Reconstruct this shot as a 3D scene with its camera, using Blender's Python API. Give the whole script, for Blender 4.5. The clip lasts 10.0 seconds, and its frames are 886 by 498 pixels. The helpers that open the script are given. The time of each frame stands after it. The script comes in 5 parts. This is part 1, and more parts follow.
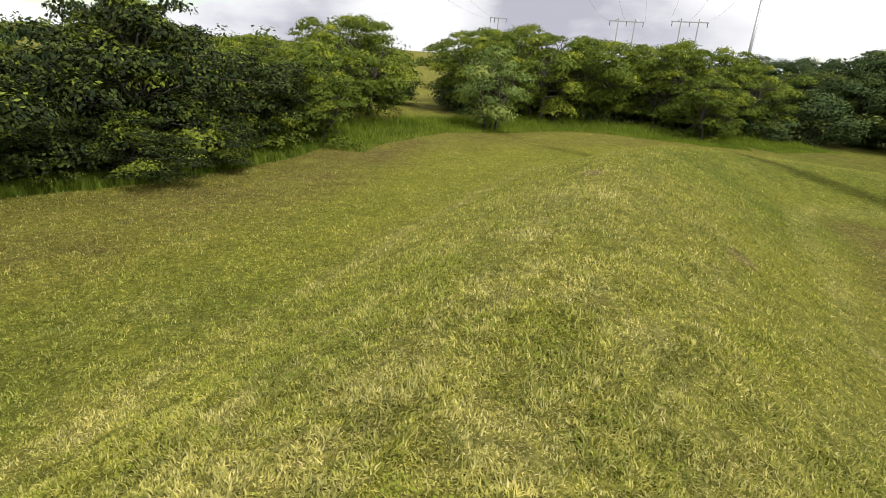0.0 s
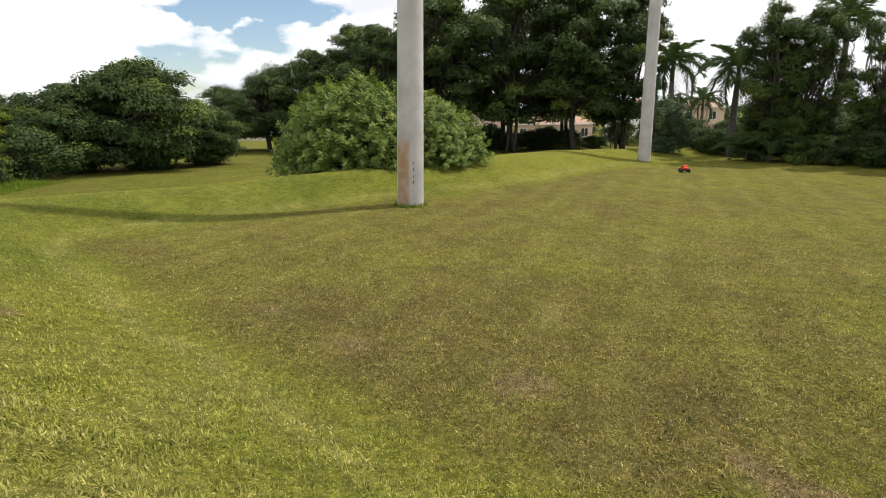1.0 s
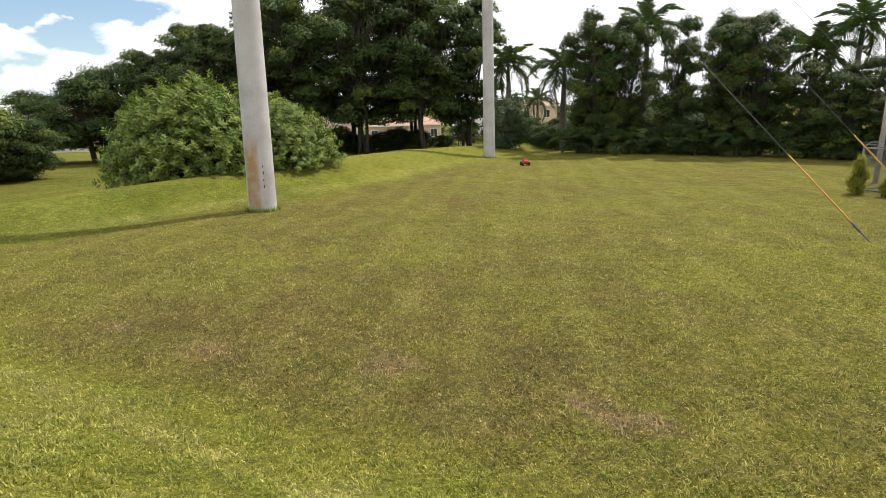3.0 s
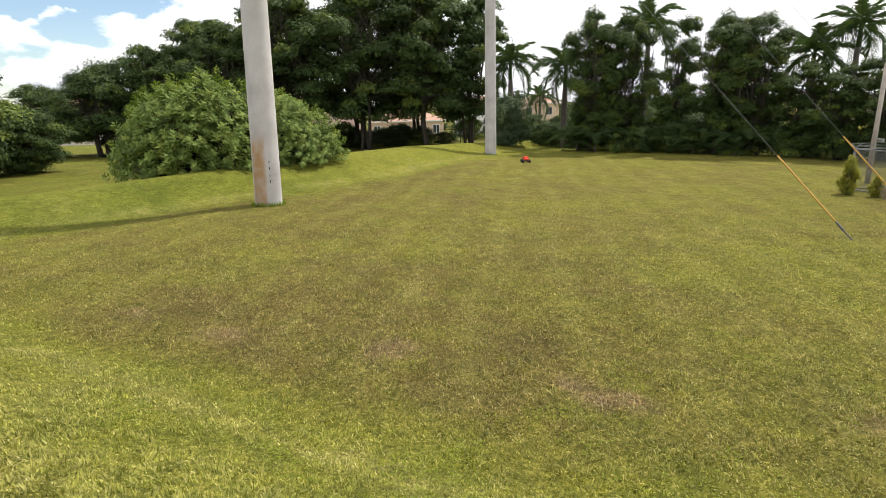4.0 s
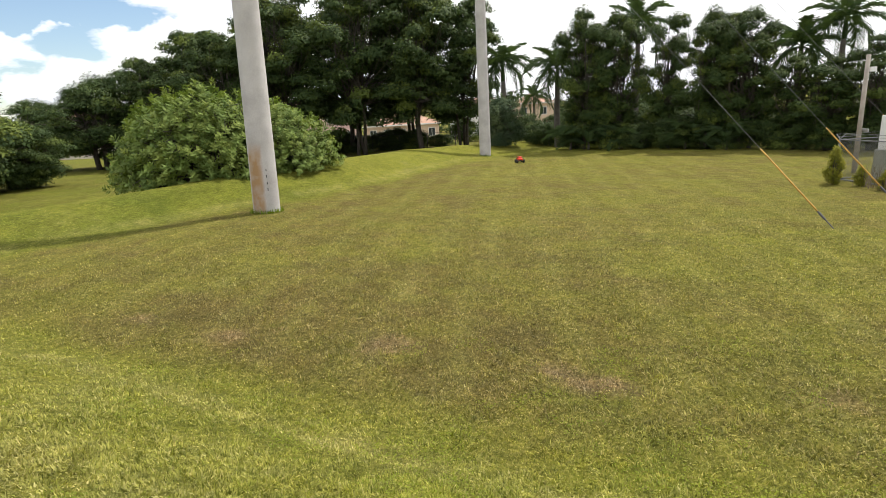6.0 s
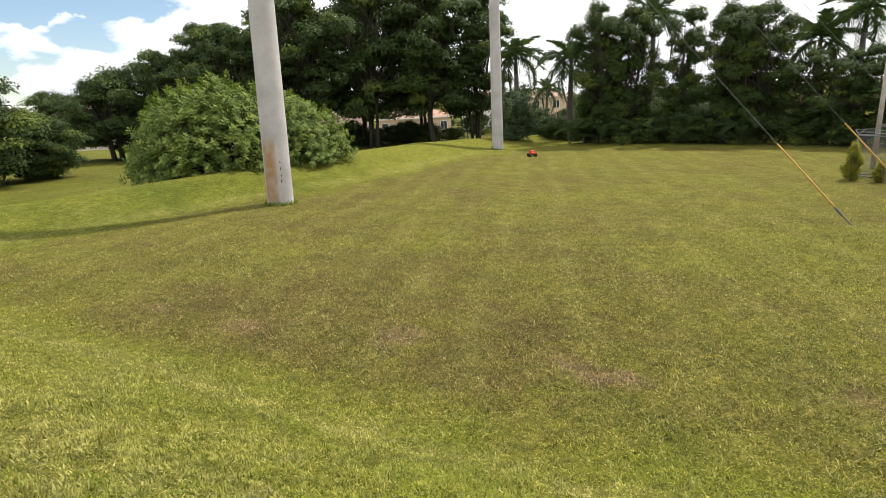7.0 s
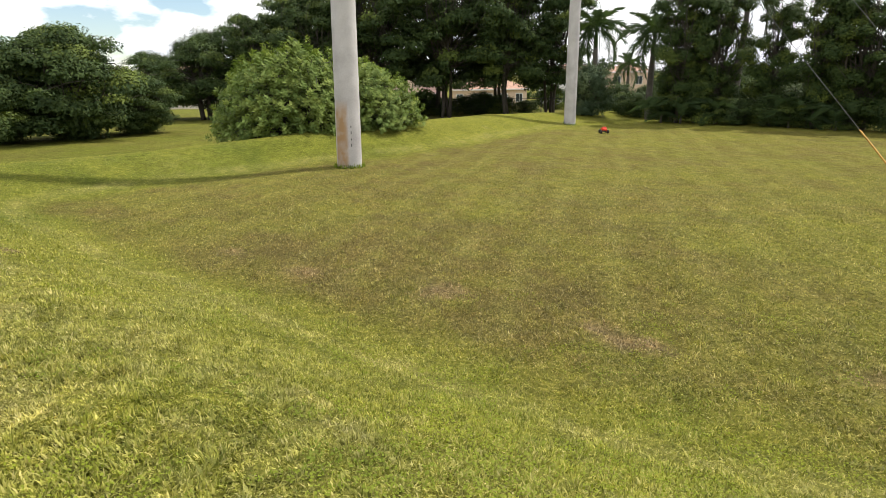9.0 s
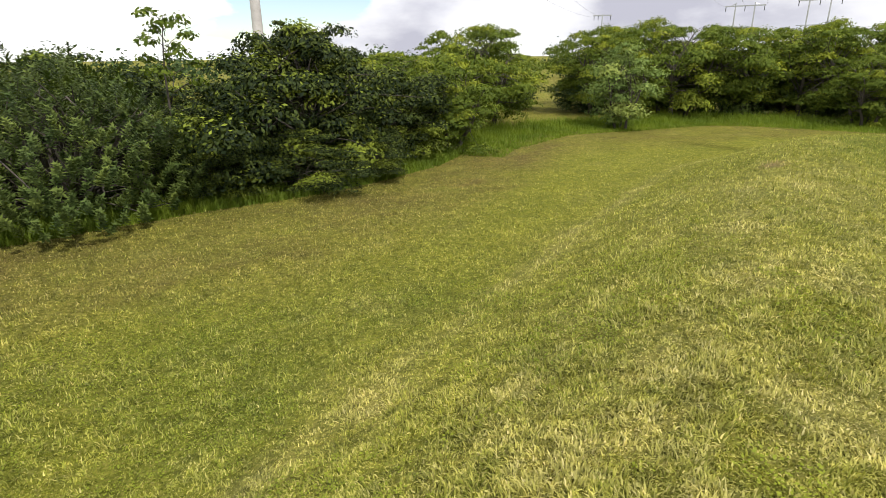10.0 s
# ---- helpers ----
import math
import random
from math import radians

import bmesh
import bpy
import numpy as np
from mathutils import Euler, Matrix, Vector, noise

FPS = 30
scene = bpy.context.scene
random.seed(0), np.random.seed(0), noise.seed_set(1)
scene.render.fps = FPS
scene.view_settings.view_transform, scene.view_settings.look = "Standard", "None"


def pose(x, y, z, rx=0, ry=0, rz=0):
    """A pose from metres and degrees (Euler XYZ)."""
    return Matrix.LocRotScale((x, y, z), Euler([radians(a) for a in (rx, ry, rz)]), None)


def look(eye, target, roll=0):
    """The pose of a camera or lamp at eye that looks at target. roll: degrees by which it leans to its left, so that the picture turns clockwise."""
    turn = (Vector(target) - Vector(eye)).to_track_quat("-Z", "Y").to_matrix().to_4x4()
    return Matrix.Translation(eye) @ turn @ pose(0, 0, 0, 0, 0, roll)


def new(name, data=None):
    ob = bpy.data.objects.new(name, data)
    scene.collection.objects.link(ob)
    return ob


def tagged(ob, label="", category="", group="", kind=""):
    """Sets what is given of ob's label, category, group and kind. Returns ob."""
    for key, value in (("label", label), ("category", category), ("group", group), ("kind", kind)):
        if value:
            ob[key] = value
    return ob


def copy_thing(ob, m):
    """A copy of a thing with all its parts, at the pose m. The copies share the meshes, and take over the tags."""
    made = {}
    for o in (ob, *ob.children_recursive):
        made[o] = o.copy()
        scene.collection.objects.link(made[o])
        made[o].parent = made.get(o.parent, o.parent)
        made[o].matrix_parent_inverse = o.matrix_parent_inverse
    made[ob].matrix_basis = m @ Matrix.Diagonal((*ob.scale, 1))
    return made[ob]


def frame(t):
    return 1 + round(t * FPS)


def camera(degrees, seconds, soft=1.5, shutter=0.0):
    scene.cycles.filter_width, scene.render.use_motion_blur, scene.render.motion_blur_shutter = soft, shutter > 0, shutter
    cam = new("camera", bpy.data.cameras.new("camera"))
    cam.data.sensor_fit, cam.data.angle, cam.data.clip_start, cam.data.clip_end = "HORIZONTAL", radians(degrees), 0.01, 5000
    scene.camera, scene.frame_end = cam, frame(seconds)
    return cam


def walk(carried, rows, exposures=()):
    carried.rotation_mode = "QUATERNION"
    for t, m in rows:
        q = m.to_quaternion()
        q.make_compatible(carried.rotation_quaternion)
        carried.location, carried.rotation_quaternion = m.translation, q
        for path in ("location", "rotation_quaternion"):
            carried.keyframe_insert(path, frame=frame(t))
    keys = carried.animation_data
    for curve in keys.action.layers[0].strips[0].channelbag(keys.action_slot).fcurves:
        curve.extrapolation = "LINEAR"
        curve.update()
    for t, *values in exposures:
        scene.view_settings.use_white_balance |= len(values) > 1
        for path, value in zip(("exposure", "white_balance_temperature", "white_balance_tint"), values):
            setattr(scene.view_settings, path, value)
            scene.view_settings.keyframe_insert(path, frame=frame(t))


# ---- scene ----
cam = camera(77.04, 10.0, 0.75)
walk(cam, [
    (0.000, pose(0.62, 0.19, 2.77, 70.55, -3.86, -0.08)),
    (0.100, pose(0.58, 0.09, 2.77, 71.54, -4.60, -6.99)),
    (0.200, pose(0.54, -0.10, 2.76, 72.20, -4.65, -15.48)),
    (0.300, pose(0.71, -0.06, 2.78, 73.19, -4.64, -26.17)),
    (0.400, pose(0.77, 0.02, 2.79, 73.99, -3.59, -35.89)),
    (0.500, pose(0.75, 0.01, 2.79, 73.85, -2.98, -43.83)),
    (0.700, pose(0.67, -0.04, 2.76, 74.20, -2.18, -56.58)),
    (1.000, pose(0.74, 0.02, 2.72, 75.89, 0.80, -69.63)),
    (1.500, pose(0.86, 0.03, 2.66, 78.13, 3.97, -78.24)),
    (2.000, pose(0.85, 0.04, 2.64, 77.74, 2.79, -82.07)),
    (2.500, pose(0.69, -0.02, 2.63, 78.32, 3.74, -83.55)),
    (2.700, pose(0.61, -0.07, 2.62, 76.94, 2.66, -83.83)),
    (3.800, pose(0.10, -0.14, 2.70, 74.93, 1.46, -85.21)),
    (4.000, pose(0.02, -0.18, 2.71, 75.42, 1.40, -84.24)),
    (4.500, pose(-0.11, -0.33, 2.75, 74.62, 1.53, -82.44)),
    (5.000, pose(-0.22, -0.34, 2.75, 76.39, 3.82, -84.55)),
    (6.500, pose(-0.31, -0.32, 2.75, 75.24, 2.75, -84.57)),
    (7.000, pose(-0.34, -0.29, 2.75, 75.04, 2.87, -83.50)),
    (7.500, pose(-0.42, -0.31, 2.75, 72.50, 3.00, -83.69)),
    (8.000, pose(-0.49, -0.42, 2.75, 74.05, 2.79, -81.30)),
    (8.500, pose(-0.58, -0.59, 2.74, 73.41, 2.82, -78.92)),
    (8.900, pose(-0.73, -0.64, 2.73, 72.64, 1.24, -77.00)),
    (8.933, pose(-0.75, -0.65, 2.73, 72.58, 1.11, -76.90)),
    (8.967, pose(-0.76, -0.64, 2.73, 72.53, 1.03, -76.30)),
    (9.000, pose(-0.77, -0.64, 2.73, 72.53, 1.06, -75.82)),
    (9.033, pose(-0.77, -0.61, 2.72, 72.61, 1.20, -71.94)),
    (9.067, pose(-0.76, -0.56, 2.73, 72.71, 1.53, -67.94)),
    (9.100, pose(-0.73, -0.53, 2.72, 72.76, 2.03, -64.07)),
    (9.133, pose(-0.67, -0.48, 2.74, 72.70, 2.72, -60.19)),
    (9.167, pose(-0.59, -0.44, 2.77, 72.56, 3.41, -56.19)),
    (9.200, pose(-0.52, -0.41, 2.79, 72.31, 3.88, -52.31)),
    (9.233, pose(-0.46, -0.38, 2.81, 71.98, 3.95, -48.43)),
    (9.267, pose(-0.42, -0.35, 2.82, 71.60, 3.73, -44.44)),
    (9.300, pose(-0.38, -0.31, 2.83, 71.24, 3.32, -40.56)),
    (9.333, pose(-0.38, -0.27, 2.83, 70.95, 2.86, -36.68)),
    (9.367, pose(-0.38, -0.23, 2.82, 70.75, 2.36, -32.68)),
    (9.400, pose(-0.40, -0.18, 2.81, 70.66, 1.92, -28.80)),
    (9.433, pose(-0.42, -0.16, 2.81, 70.71, 1.56, -24.93)),
    (9.467, pose(-0.46, -0.14, 2.79, 70.81, 1.23, -20.93)),
    (9.500, pose(-0.47, -0.12, 2.78, 70.89, 0.88, -17.05)),
    (9.533, pose(-0.48, -0.10, 2.77, 70.84, 0.48, -12.89)),
    (9.567, pose(-0.48, -0.08, 2.75, 70.74, 0.06, -8.96)),
    (9.600, pose(-0.48, -0.06, 2.74, 70.66, -0.29, -5.20)),
    (9.633, pose(-0.48, -0.04, 2.73, 70.64, -0.50, -1.64)),
    (9.667, pose(-0.49, -0.03, 2.73, 70.67, -0.63, 1.70)),
    (9.700, pose(-0.50, -0.02, 2.73, 70.73, -0.71, 4.60)),
    (9.733, pose(-0.50, -0.01, 2.73, 70.79, -0.78, 6.32)),
    (9.767, pose(-0.51, 0.00, 2.73, 70.84, -0.83, 7.68)),
    (9.800, pose(-0.50, 0.00, 2.73, 70.88, -0.79, 8.60)),
    (9.833, pose(-0.48, -0.03, 2.73, 70.90, -0.65, 9.13)),
    (9.867, pose(-0.46, -0.06, 2.73, 70.92, -0.43, 9.52)),
    (9.900, pose(-0.43, -0.09, 2.73, 70.93, -0.15, 9.75)),
    (9.933, pose(-0.42, -0.12, 2.73, 70.93, 0.15, 9.67)),
    (9.967, pose(-0.41, -0.14, 2.73, 70.94, 0.43, 9.58)),
    (10.000, pose(-0.41, -0.16, 2.73, 70.94, 0.65, 9.50)),
], [(0.0, -0.24), (0.5, -0.36), (1.0, -0.26), (2.5, -0.14), (4.0, 0.02), (6.5, -0.04), (8.0, -0.02), (9.5, 0.0), (10.0, -0.07)])

# ---- world and sun ----
SUN_BEARING = 137.0   # degrees clockwise from +y, where the sun stands
SUN_HEIGHT = 56.0
sun_from = Vector((math.sin(radians(SUN_BEARING)) * math.cos(radians(SUN_HEIGHT)),
                   math.cos(radians(SUN_BEARING)) * math.cos(radians(SUN_HEIGHT)),
                   math.sin(radians(SUN_HEIGHT))))
sun_data = bpy.data.lights.new("sun", "SUN")
sun_data.energy = 5.0
sun_data.angle = radians(1.5)
sun_data.color = (1.0, 0.95, 0.86)
sun = new("sun", sun_data)
sun.matrix_world = look(sun_from * 50, (0, 0, 0))


def mix_in(nt, fac, a, colour):
    node = nt.nodes.new("ShaderNodeMix")
    node.data_type = "RGBA"
    nt.links.new(fac, node.inputs[0])
    nt.links.new(a, node.inputs[6])
    node.inputs[7].default_value = colour
    return node.outputs[2]


def build_world():
    world = bpy.data.worlds.new("sky")
    world.use_nodes = True
    scene.world = world
    nt = world.node_tree
    nt.nodes.clear()
    N, L = nt.nodes.new, nt.links.new
    out = N("ShaderNodeOutputWorld")
    sky = N("ShaderNodeTexSky")
    sky.sky_type = "NISHITA"
    sky.sun_disc = False
    sky.sun_elevation = radians(SUN_HEIGHT)
    sky.sun_rotation = radians(SUN_BEARING)
    sky.dust_density, sky.ozone_density = 0.3, 1.4
    blue = N("ShaderNodeBackground")
    blue.inputs[1].default_value = 0.15
    L(sky.outputs[0], blue.inputs[0])
    co = N("ShaderNodeTexCoord")
    squash = N("ShaderNodeMapping")
    squash.inputs["Scale"].default_value = (1.0, 1.0, 2.3)
    squash.inputs["Location"].default_value = (0.35, 0.1, 0.0)
    L(co.outputs["Generated"], squash.inputs[0])
    puffs = N("ShaderNodeTexNoise")
    puffs.inputs["Scale"].default_value = 2.6
    puffs.inputs["Detail"].default_value = 9
    puffs.inputs["Roughness"].default_value = 0.52
    L(squash.outputs[0], puffs.inputs["Vector"])
    # the cloud opens towards the north-east
    aim = N("ShaderNodeVectorMath")
    aim.operation = "DOT_PRODUCT"
    aim.inputs[1].default_value = (0.77, 0.60, 0.20)
    L(co.outputs["Generated"], aim.inputs[0])
    opening = N("ShaderNodeMapRange")
    opening.inputs["From Min"].default_value = 0.94
    opening.inputs["From Max"].default_value = 1.0
    opening.inputs["To Max"].default_value = 0.115
    L(aim.outputs["Value"], opening.inputs["Value"])
    # heaped cloud stands below the opening
    parts = N("ShaderNodeSeparateXYZ")
    L(co.outputs["Generated"], parts.inputs[0])
    heaped = N("ShaderNodeTexNoise")
    heaped.inputs["Scale"].default_value = 7.0
    heaped.inputs["Detail"].default_value = 5
    L(co.outputs["Generated"], heaped.inputs["Vector"])
    top = N("ShaderNodeMath")
    top.operation = "MULTIPLY_ADD"
    top.inputs[1].default_value = 0.16
    L(heaped.outputs["Fac"], top.inputs[0])
    L(parts.outputs["Z"], top.inputs[2])
    above = N("ShaderNodeMapRange")
    above.inputs["From Min"].default_value = 0.214
    above.inputs["From Max"].default_value = 0.232
    L(top.outputs[0], above.inputs["Value"])
    wide = N("ShaderNodeMath")
    wide.operation = "MULTIPLY"
    L(opening.outputs[0], wide.inputs[0])
    L(above.outputs[0], wide.inputs[1])
    # and a smaller one low in the north-west
    aim_w = N("ShaderNodeVectorMath")
    aim_w.operation = "DOT_PRODUCT"
    aim_w.inputs[1].default_value = (-0.40, 0.914, 0.06)
    L(co.outputs["Generated"], aim_w.inputs[0])
    rift = N("ShaderNodeMapRange")
    rift.inputs["From Min"].default_value = 0.965
    rift.inputs["From Max"].default_value = 1.0
    rift.inputs["To Max"].default_value = 0.10
    L(aim_w.outputs["Value"], rift.inputs["Value"])
    both = N("ShaderNodeMath")
    both.operation = "ADD"
    L(wide.outputs[0], both.inputs[0])
    L(rift.outputs[0], both.inputs[1])
    less = N("ShaderNodeMath")
    less.operation = "SUBTRACT"
    L(puffs.outputs["Fac"], less.inputs[0])
    L(both.outputs[0], less.inputs[1])
    cover = N("ShaderNodeValToRGB")
    cover.color_ramp.elements[0].position = 0.352
    cover.color_ramp.elements[1].position = 0.385
    L(less.outputs[0], cover.inputs[0])
    tone = N("ShaderNodeTexNoise")
    tone.inputs["Scale"].default_value = 3.5
    tone.inputs["Detail"].default_value = 6
    L(squash.outputs[0], tone.inputs["Vector"])
    grey = N("ShaderNodeValToRGB")
    grey.color_ramp.elements[0].position = 0.34
    grey.color_ramp.elements[0].color = (0.78, 0.79, 0.85, 1)
    grey.color_ramp.elements[1].position = 0.50
    grey.color_ramp.elements[1].color = (1.0, 1.0, 1.0, 1)
    L(tone.outputs["Fac"], grey.inputs[0])
    # a grey bank of cloud low in the north
    north = N("ShaderNodeMapRange")
    north.interpolation_type = "SMOOTHSTEP"
    north.inputs["From Min"].default_value = 0.82
    north.inputs["From Max"].default_value = 0.97
    L(parts.outputs["Y"], north.inputs["Value"])
    streaks = N("ShaderNodeMapRange")
    streaks.inputs["From Min"].default_value = 0.40
    streaks.inputs["From Max"].default_value = 0.60
    L(puffs.outputs["Fac"], streaks.inputs["Value"])
    amount = N("ShaderNodeMath")
    amount.operation = "MULTIPLY"
    L(north.outputs[0], amount.inputs[0])
    L(streaks.outputs[0], amount.inputs[1])
    shaded = mix_in(nt, amount.outputs[0], grey.outputs[0], (0.44, 0.44, 0.51, 1))
    heaps = N("ShaderNodeBackground")
    heaps.inputs[1].default_value = 1.42
    L(shaded, heaps.inputs[0])
    # haze closes the blue towards the horizon
    haze = N("ShaderNodeMapRange")
    haze.inputs["From Min"].default_value = 0.0
    haze.inputs["From Max"].default_value = 0.030
    haze.inputs["To Min"].default_value = 1.0
    haze.inputs["To Max"].default_value = 0.0
    L(parts.outputs["Z"], haze.inputs["Value"])
    covered = N("ShaderNodeMath")
    covered.operation = "MAXIMUM"
    L(cover.outputs[0], covered.inputs[0])
    L(haze.outputs[0], covered.inputs[1])
    mixed = N("ShaderNodeMixShader")
    L(covered.outputs[0], mixed.inputs[0])
    L(blue.outputs[0], mixed.inputs[1])
    L(heaps.outputs[0], mixed.inputs[2])
    L(mixed.outputs[0], out.inputs[0])


build_world()


# ---- materials ----
def socket_set(node, name, value):
    if name in node.inputs:
        node.inputs[name].default_value = value


def start_material(name, rough=0.7):
    m = bpy.data.materials.new(name)
    m.use_nodes = True
    nt = m.node_tree
    bsdf = nt.nodes["Principled BSDF"]
    bsdf.inputs["Roughness"].default_value = rough
    return m, nt, bsdf


def ramp(nt, stops):
    node = nt.nodes.new("ShaderNodeValToRGB")
    els = node.color_ramp.elements
    while len(els) < len(stops):
        els.new(0.5)
    for el, (at, col) in zip(els, stops):
        el.position, el.color = at, (*col, 1)
    return node


def noise_node(nt, scale, detail=4, rough=0.55, coords="Object"):
    co = nt.nodes.new("ShaderNodeTexCoord")
    node = nt.nodes.new("ShaderNodeTexNoise")
    node.inputs["Scale"].default_value = scale
    node.inputs["Detail"].default_value = detail
    node.inputs["Roughness"].default_value = rough
    nt.links.new(co.outputs[coords], node.inputs["Vector"])
    return node


def mix_colour(nt, kind, fac, a, b):
    node = nt.nodes.new("ShaderNodeMix")
    node.data_type, node.blend_type = "RGBA", kind
    for sock, val in ((node.inputs[0], fac), (node.inputs[6], a), (node.inputs[7], b)):
        if hasattr(val, "is_linked"):
            nt.links.new(val, sock)
        elif isinstance(val, tuple):
            sock.default_value = (*val, 1)
        else:
            sock.default_value = val
    return node.outputs[2]


def plain(name, base, rough=0.6, metal=0.0, vary=0.12, scale=6.0, bump=0.0, bump_scale=60.0):
    """A painted or cast surface with mottling at two scales and fine relief."""
    m, nt, bsdf = start_material(name, rough)
    bsdf.inputs["Metallic"].default_value = metal
    dark = tuple(c * (1 - vary * 1.6) for c in base)
    light = tuple(min(1, c * (1 + vary)) for c in base)
    n1, n2 = noise_node(nt, scale), noise_node(nt, scale * 9, 3)
    add = nt.nodes.new("ShaderNodeMath")
    add.operation = "MULTIPLY_ADD"
    nt.links.new(n2.outputs["Fac"], add.inputs[0])
    add.inputs[1].default_value = 0.4
    nt.links.new(n1.outputs["Fac"], add.inputs[2])
    r = ramp(nt, [(0.45, dark), (0.95, light)])
    nt.links.new(add.outputs[0], r.inputs[0])
    nt.links.new(r.outputs[0], bsdf.inputs["Base Color"])
    if bump:
        b = nt.nodes.new("ShaderNodeBump")
        b.inputs["Strength"].default_value = bump
        b.inputs["Distance"].default_value = 0.01
        nt.links.new(noise_node(nt, bump_scale, 5).outputs["Fac"], b.inputs["Height"])
        nt.links.new(b.outputs[0], bsdf.inputs["Normal"])
    return m


def leafy(name, dark, mid, light, glow=0.35, rough=0.65):
    """Leaf surface: colour varies leaf by leaf and tree by tree, light passes through a part of it."""
    m, nt, bsdf = start_material(name, rough)
    geo = nt.nodes.new("ShaderNodeNewGeometry")
    r = ramp(nt, [(0.0, tuple(0.35 * a + 0.65 * b for a, b in zip(dark, mid))), (0.55, mid), (1.0, tuple(0.32 * a + 0.68 * b for a, b in zip(light, mid)))])
    nt.links.new(geo.outputs["Random Per Island"], r.inputs[0])
    patch = noise_node(nt, 0.9, 3)
    pr = ramp(nt, [(0.3, (0.72, 0.78, 0.8)), (0.7, (1.2, 1.15, 0.95))])
    nt.links.new(patch.outputs["Fac"], pr.inputs[0])
    col = mix_colour(nt, "MULTIPLY", 1.0, r.outputs[0], pr.outputs[0])
    # mixes towards a bright tone: random tufts, and sunlit tops put into the colour
    lit_tone = nt.nodes.new("ShaderNodeAttribute")
    lit_tone.attribute_name = "lit_tone"
    col = mix_colour(nt, "MIX", lit_tone.outputs["Fac"], col, tuple(min(1, c * k) for c, k in zip(light, (1.35, 1.25, 0.9))))
    nt.links.new(col, bsdf.inputs["Base Color"])
    socket_set(bsdf, "Specular IOR Level", 0.12)
    through_leaf = nt.nodes.new("ShaderNodeBsdfTranslucent")
    warm = mix_colour(nt, "MULTIPLY", 1.0, col, (1.25, 1.3, 0.55))
    nt.links.new(warm, through_leaf.inputs[0])
    mx = nt.nodes.new("ShaderNodeMixShader")
    mx.inputs[0].default_value = glow
    nt.links.new(bsdf.outputs[0], mx.inputs[1])
    nt.links.new(through_leaf.outputs[0], mx.inputs[2])
    nt.links.new(mx.outputs[0], nt.nodes["Material Output"].inputs[0])
    return m


def turf(name, blade):
    """Lawn: how dry and how bleached it is comes from the mesh, grain from noise. blade: the single leaves, else the sod below."""
    m, nt, bsdf = start_material(name, 0.6 if blade else 0.95)

    def read(key):
        node = nt.nodes.new("ShaderNodeAttribute")
        node.attribute_name = key
        return node.outputs["Fac"]

    if blade:
        geo = nt.nodes.new("ShaderNodeNewGeometry")
        grain = geo.outputs["Random Per Island"]
        at = (0.0, 0.45, 0.85, 1.0)
        k = 1.09
    else:
        grain = noise_node(nt, 30.0, 7, 0.75).outputs["Fac"]
        at = (0.34, 0.47, 0.58, 0.70)
        k = 0.56
        b = nt.nodes.new("ShaderNodeBump")
        b.inputs["Strength"].default_value = 1.0
        b.inputs["Distance"].default_value = 0.07
        nt.links.new(noise_node(nt, 16.0, 6, 0.72).outputs["Fac"], b.inputs["Height"])
        nt.links.new(b.outputs[0], bsdf.inputs["Normal"])

    def tones(*cols):
        node = ramp(nt, [(t, tuple(c * k for c in col)) for t, col in zip(at, cols)])
        nt.links.new(grain, node.inputs[0])
        return node.outputs[0]

    green = tones((0.140, 0.164, 0.017), (0.252, 0.264, 0.036), (0.370, 0.355, 0.078), (0.47, 0.43, 0.15))
    brown = tones((0.096, 0.080, 0.022), (0.200, 0.160, 0.050), (0.275, 0.216, 0.088), (0.37, 0.29, 0.15))
    straw = tones((0.22, 0.205, 0.050), (0.37, 0.345, 0.105), (0.49, 0.44, 0.165), (0.62, 0.54, 0.28))
    dead = tones((0.17, 0.115, 0.060), (0.29, 0.20, 0.11), (0.40, 0.29, 0.17), (0.50, 0.39, 0.25))
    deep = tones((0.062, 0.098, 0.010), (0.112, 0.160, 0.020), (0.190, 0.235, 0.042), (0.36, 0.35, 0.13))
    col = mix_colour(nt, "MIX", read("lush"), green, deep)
    col = mix_colour(nt, "MIX", read("dry"), col, brown)
    col = mix_colour(nt, "MIX", read("pale"), col, straw)
    col = mix_colour(nt, "MIX", read("dead"), col, dead)
    for size, low, high in ((28.0, 0.78, 1.20), (12.0, 0.76, 1.22), (4.0, 0.84, 1.15), (0.8, 0.90, 1.08)):
        tuft = noise_node(nt, size, 3, 0.6)
        shade = ramp(nt, [(0.34, (low, low * 1.02, low)), (0.66, (high, high * 0.99, high * 0.95))])
        nt.links.new(tuft.outputs["Fac"], shade.inputs[0])
        col = mix_colour(nt, "MULTIPLY", 1.0, col, shade.outputs[0])
    nt.links.new(col, bsdf.inputs["Base Color"])
    socket_set(bsdf, "Specular IOR Level", 0.3 if blade else 0.05)
    if blade:
        tl = nt.nodes.new("ShaderNodeBsdfTranslucent")
        nt.links.new(col, tl.inputs[0])
        mx = nt.nodes.new("ShaderNodeMixShader")
        mx.inputs[0].default_value = 0.38
        nt.links.new(bsdf.outputs[0], mx.inputs[1])
        nt.links.new(tl.outputs[0], mx.inputs[2])
        nt.links.new(mx.outputs[0], nt.nodes["Material Output"].inputs[0])
    return m


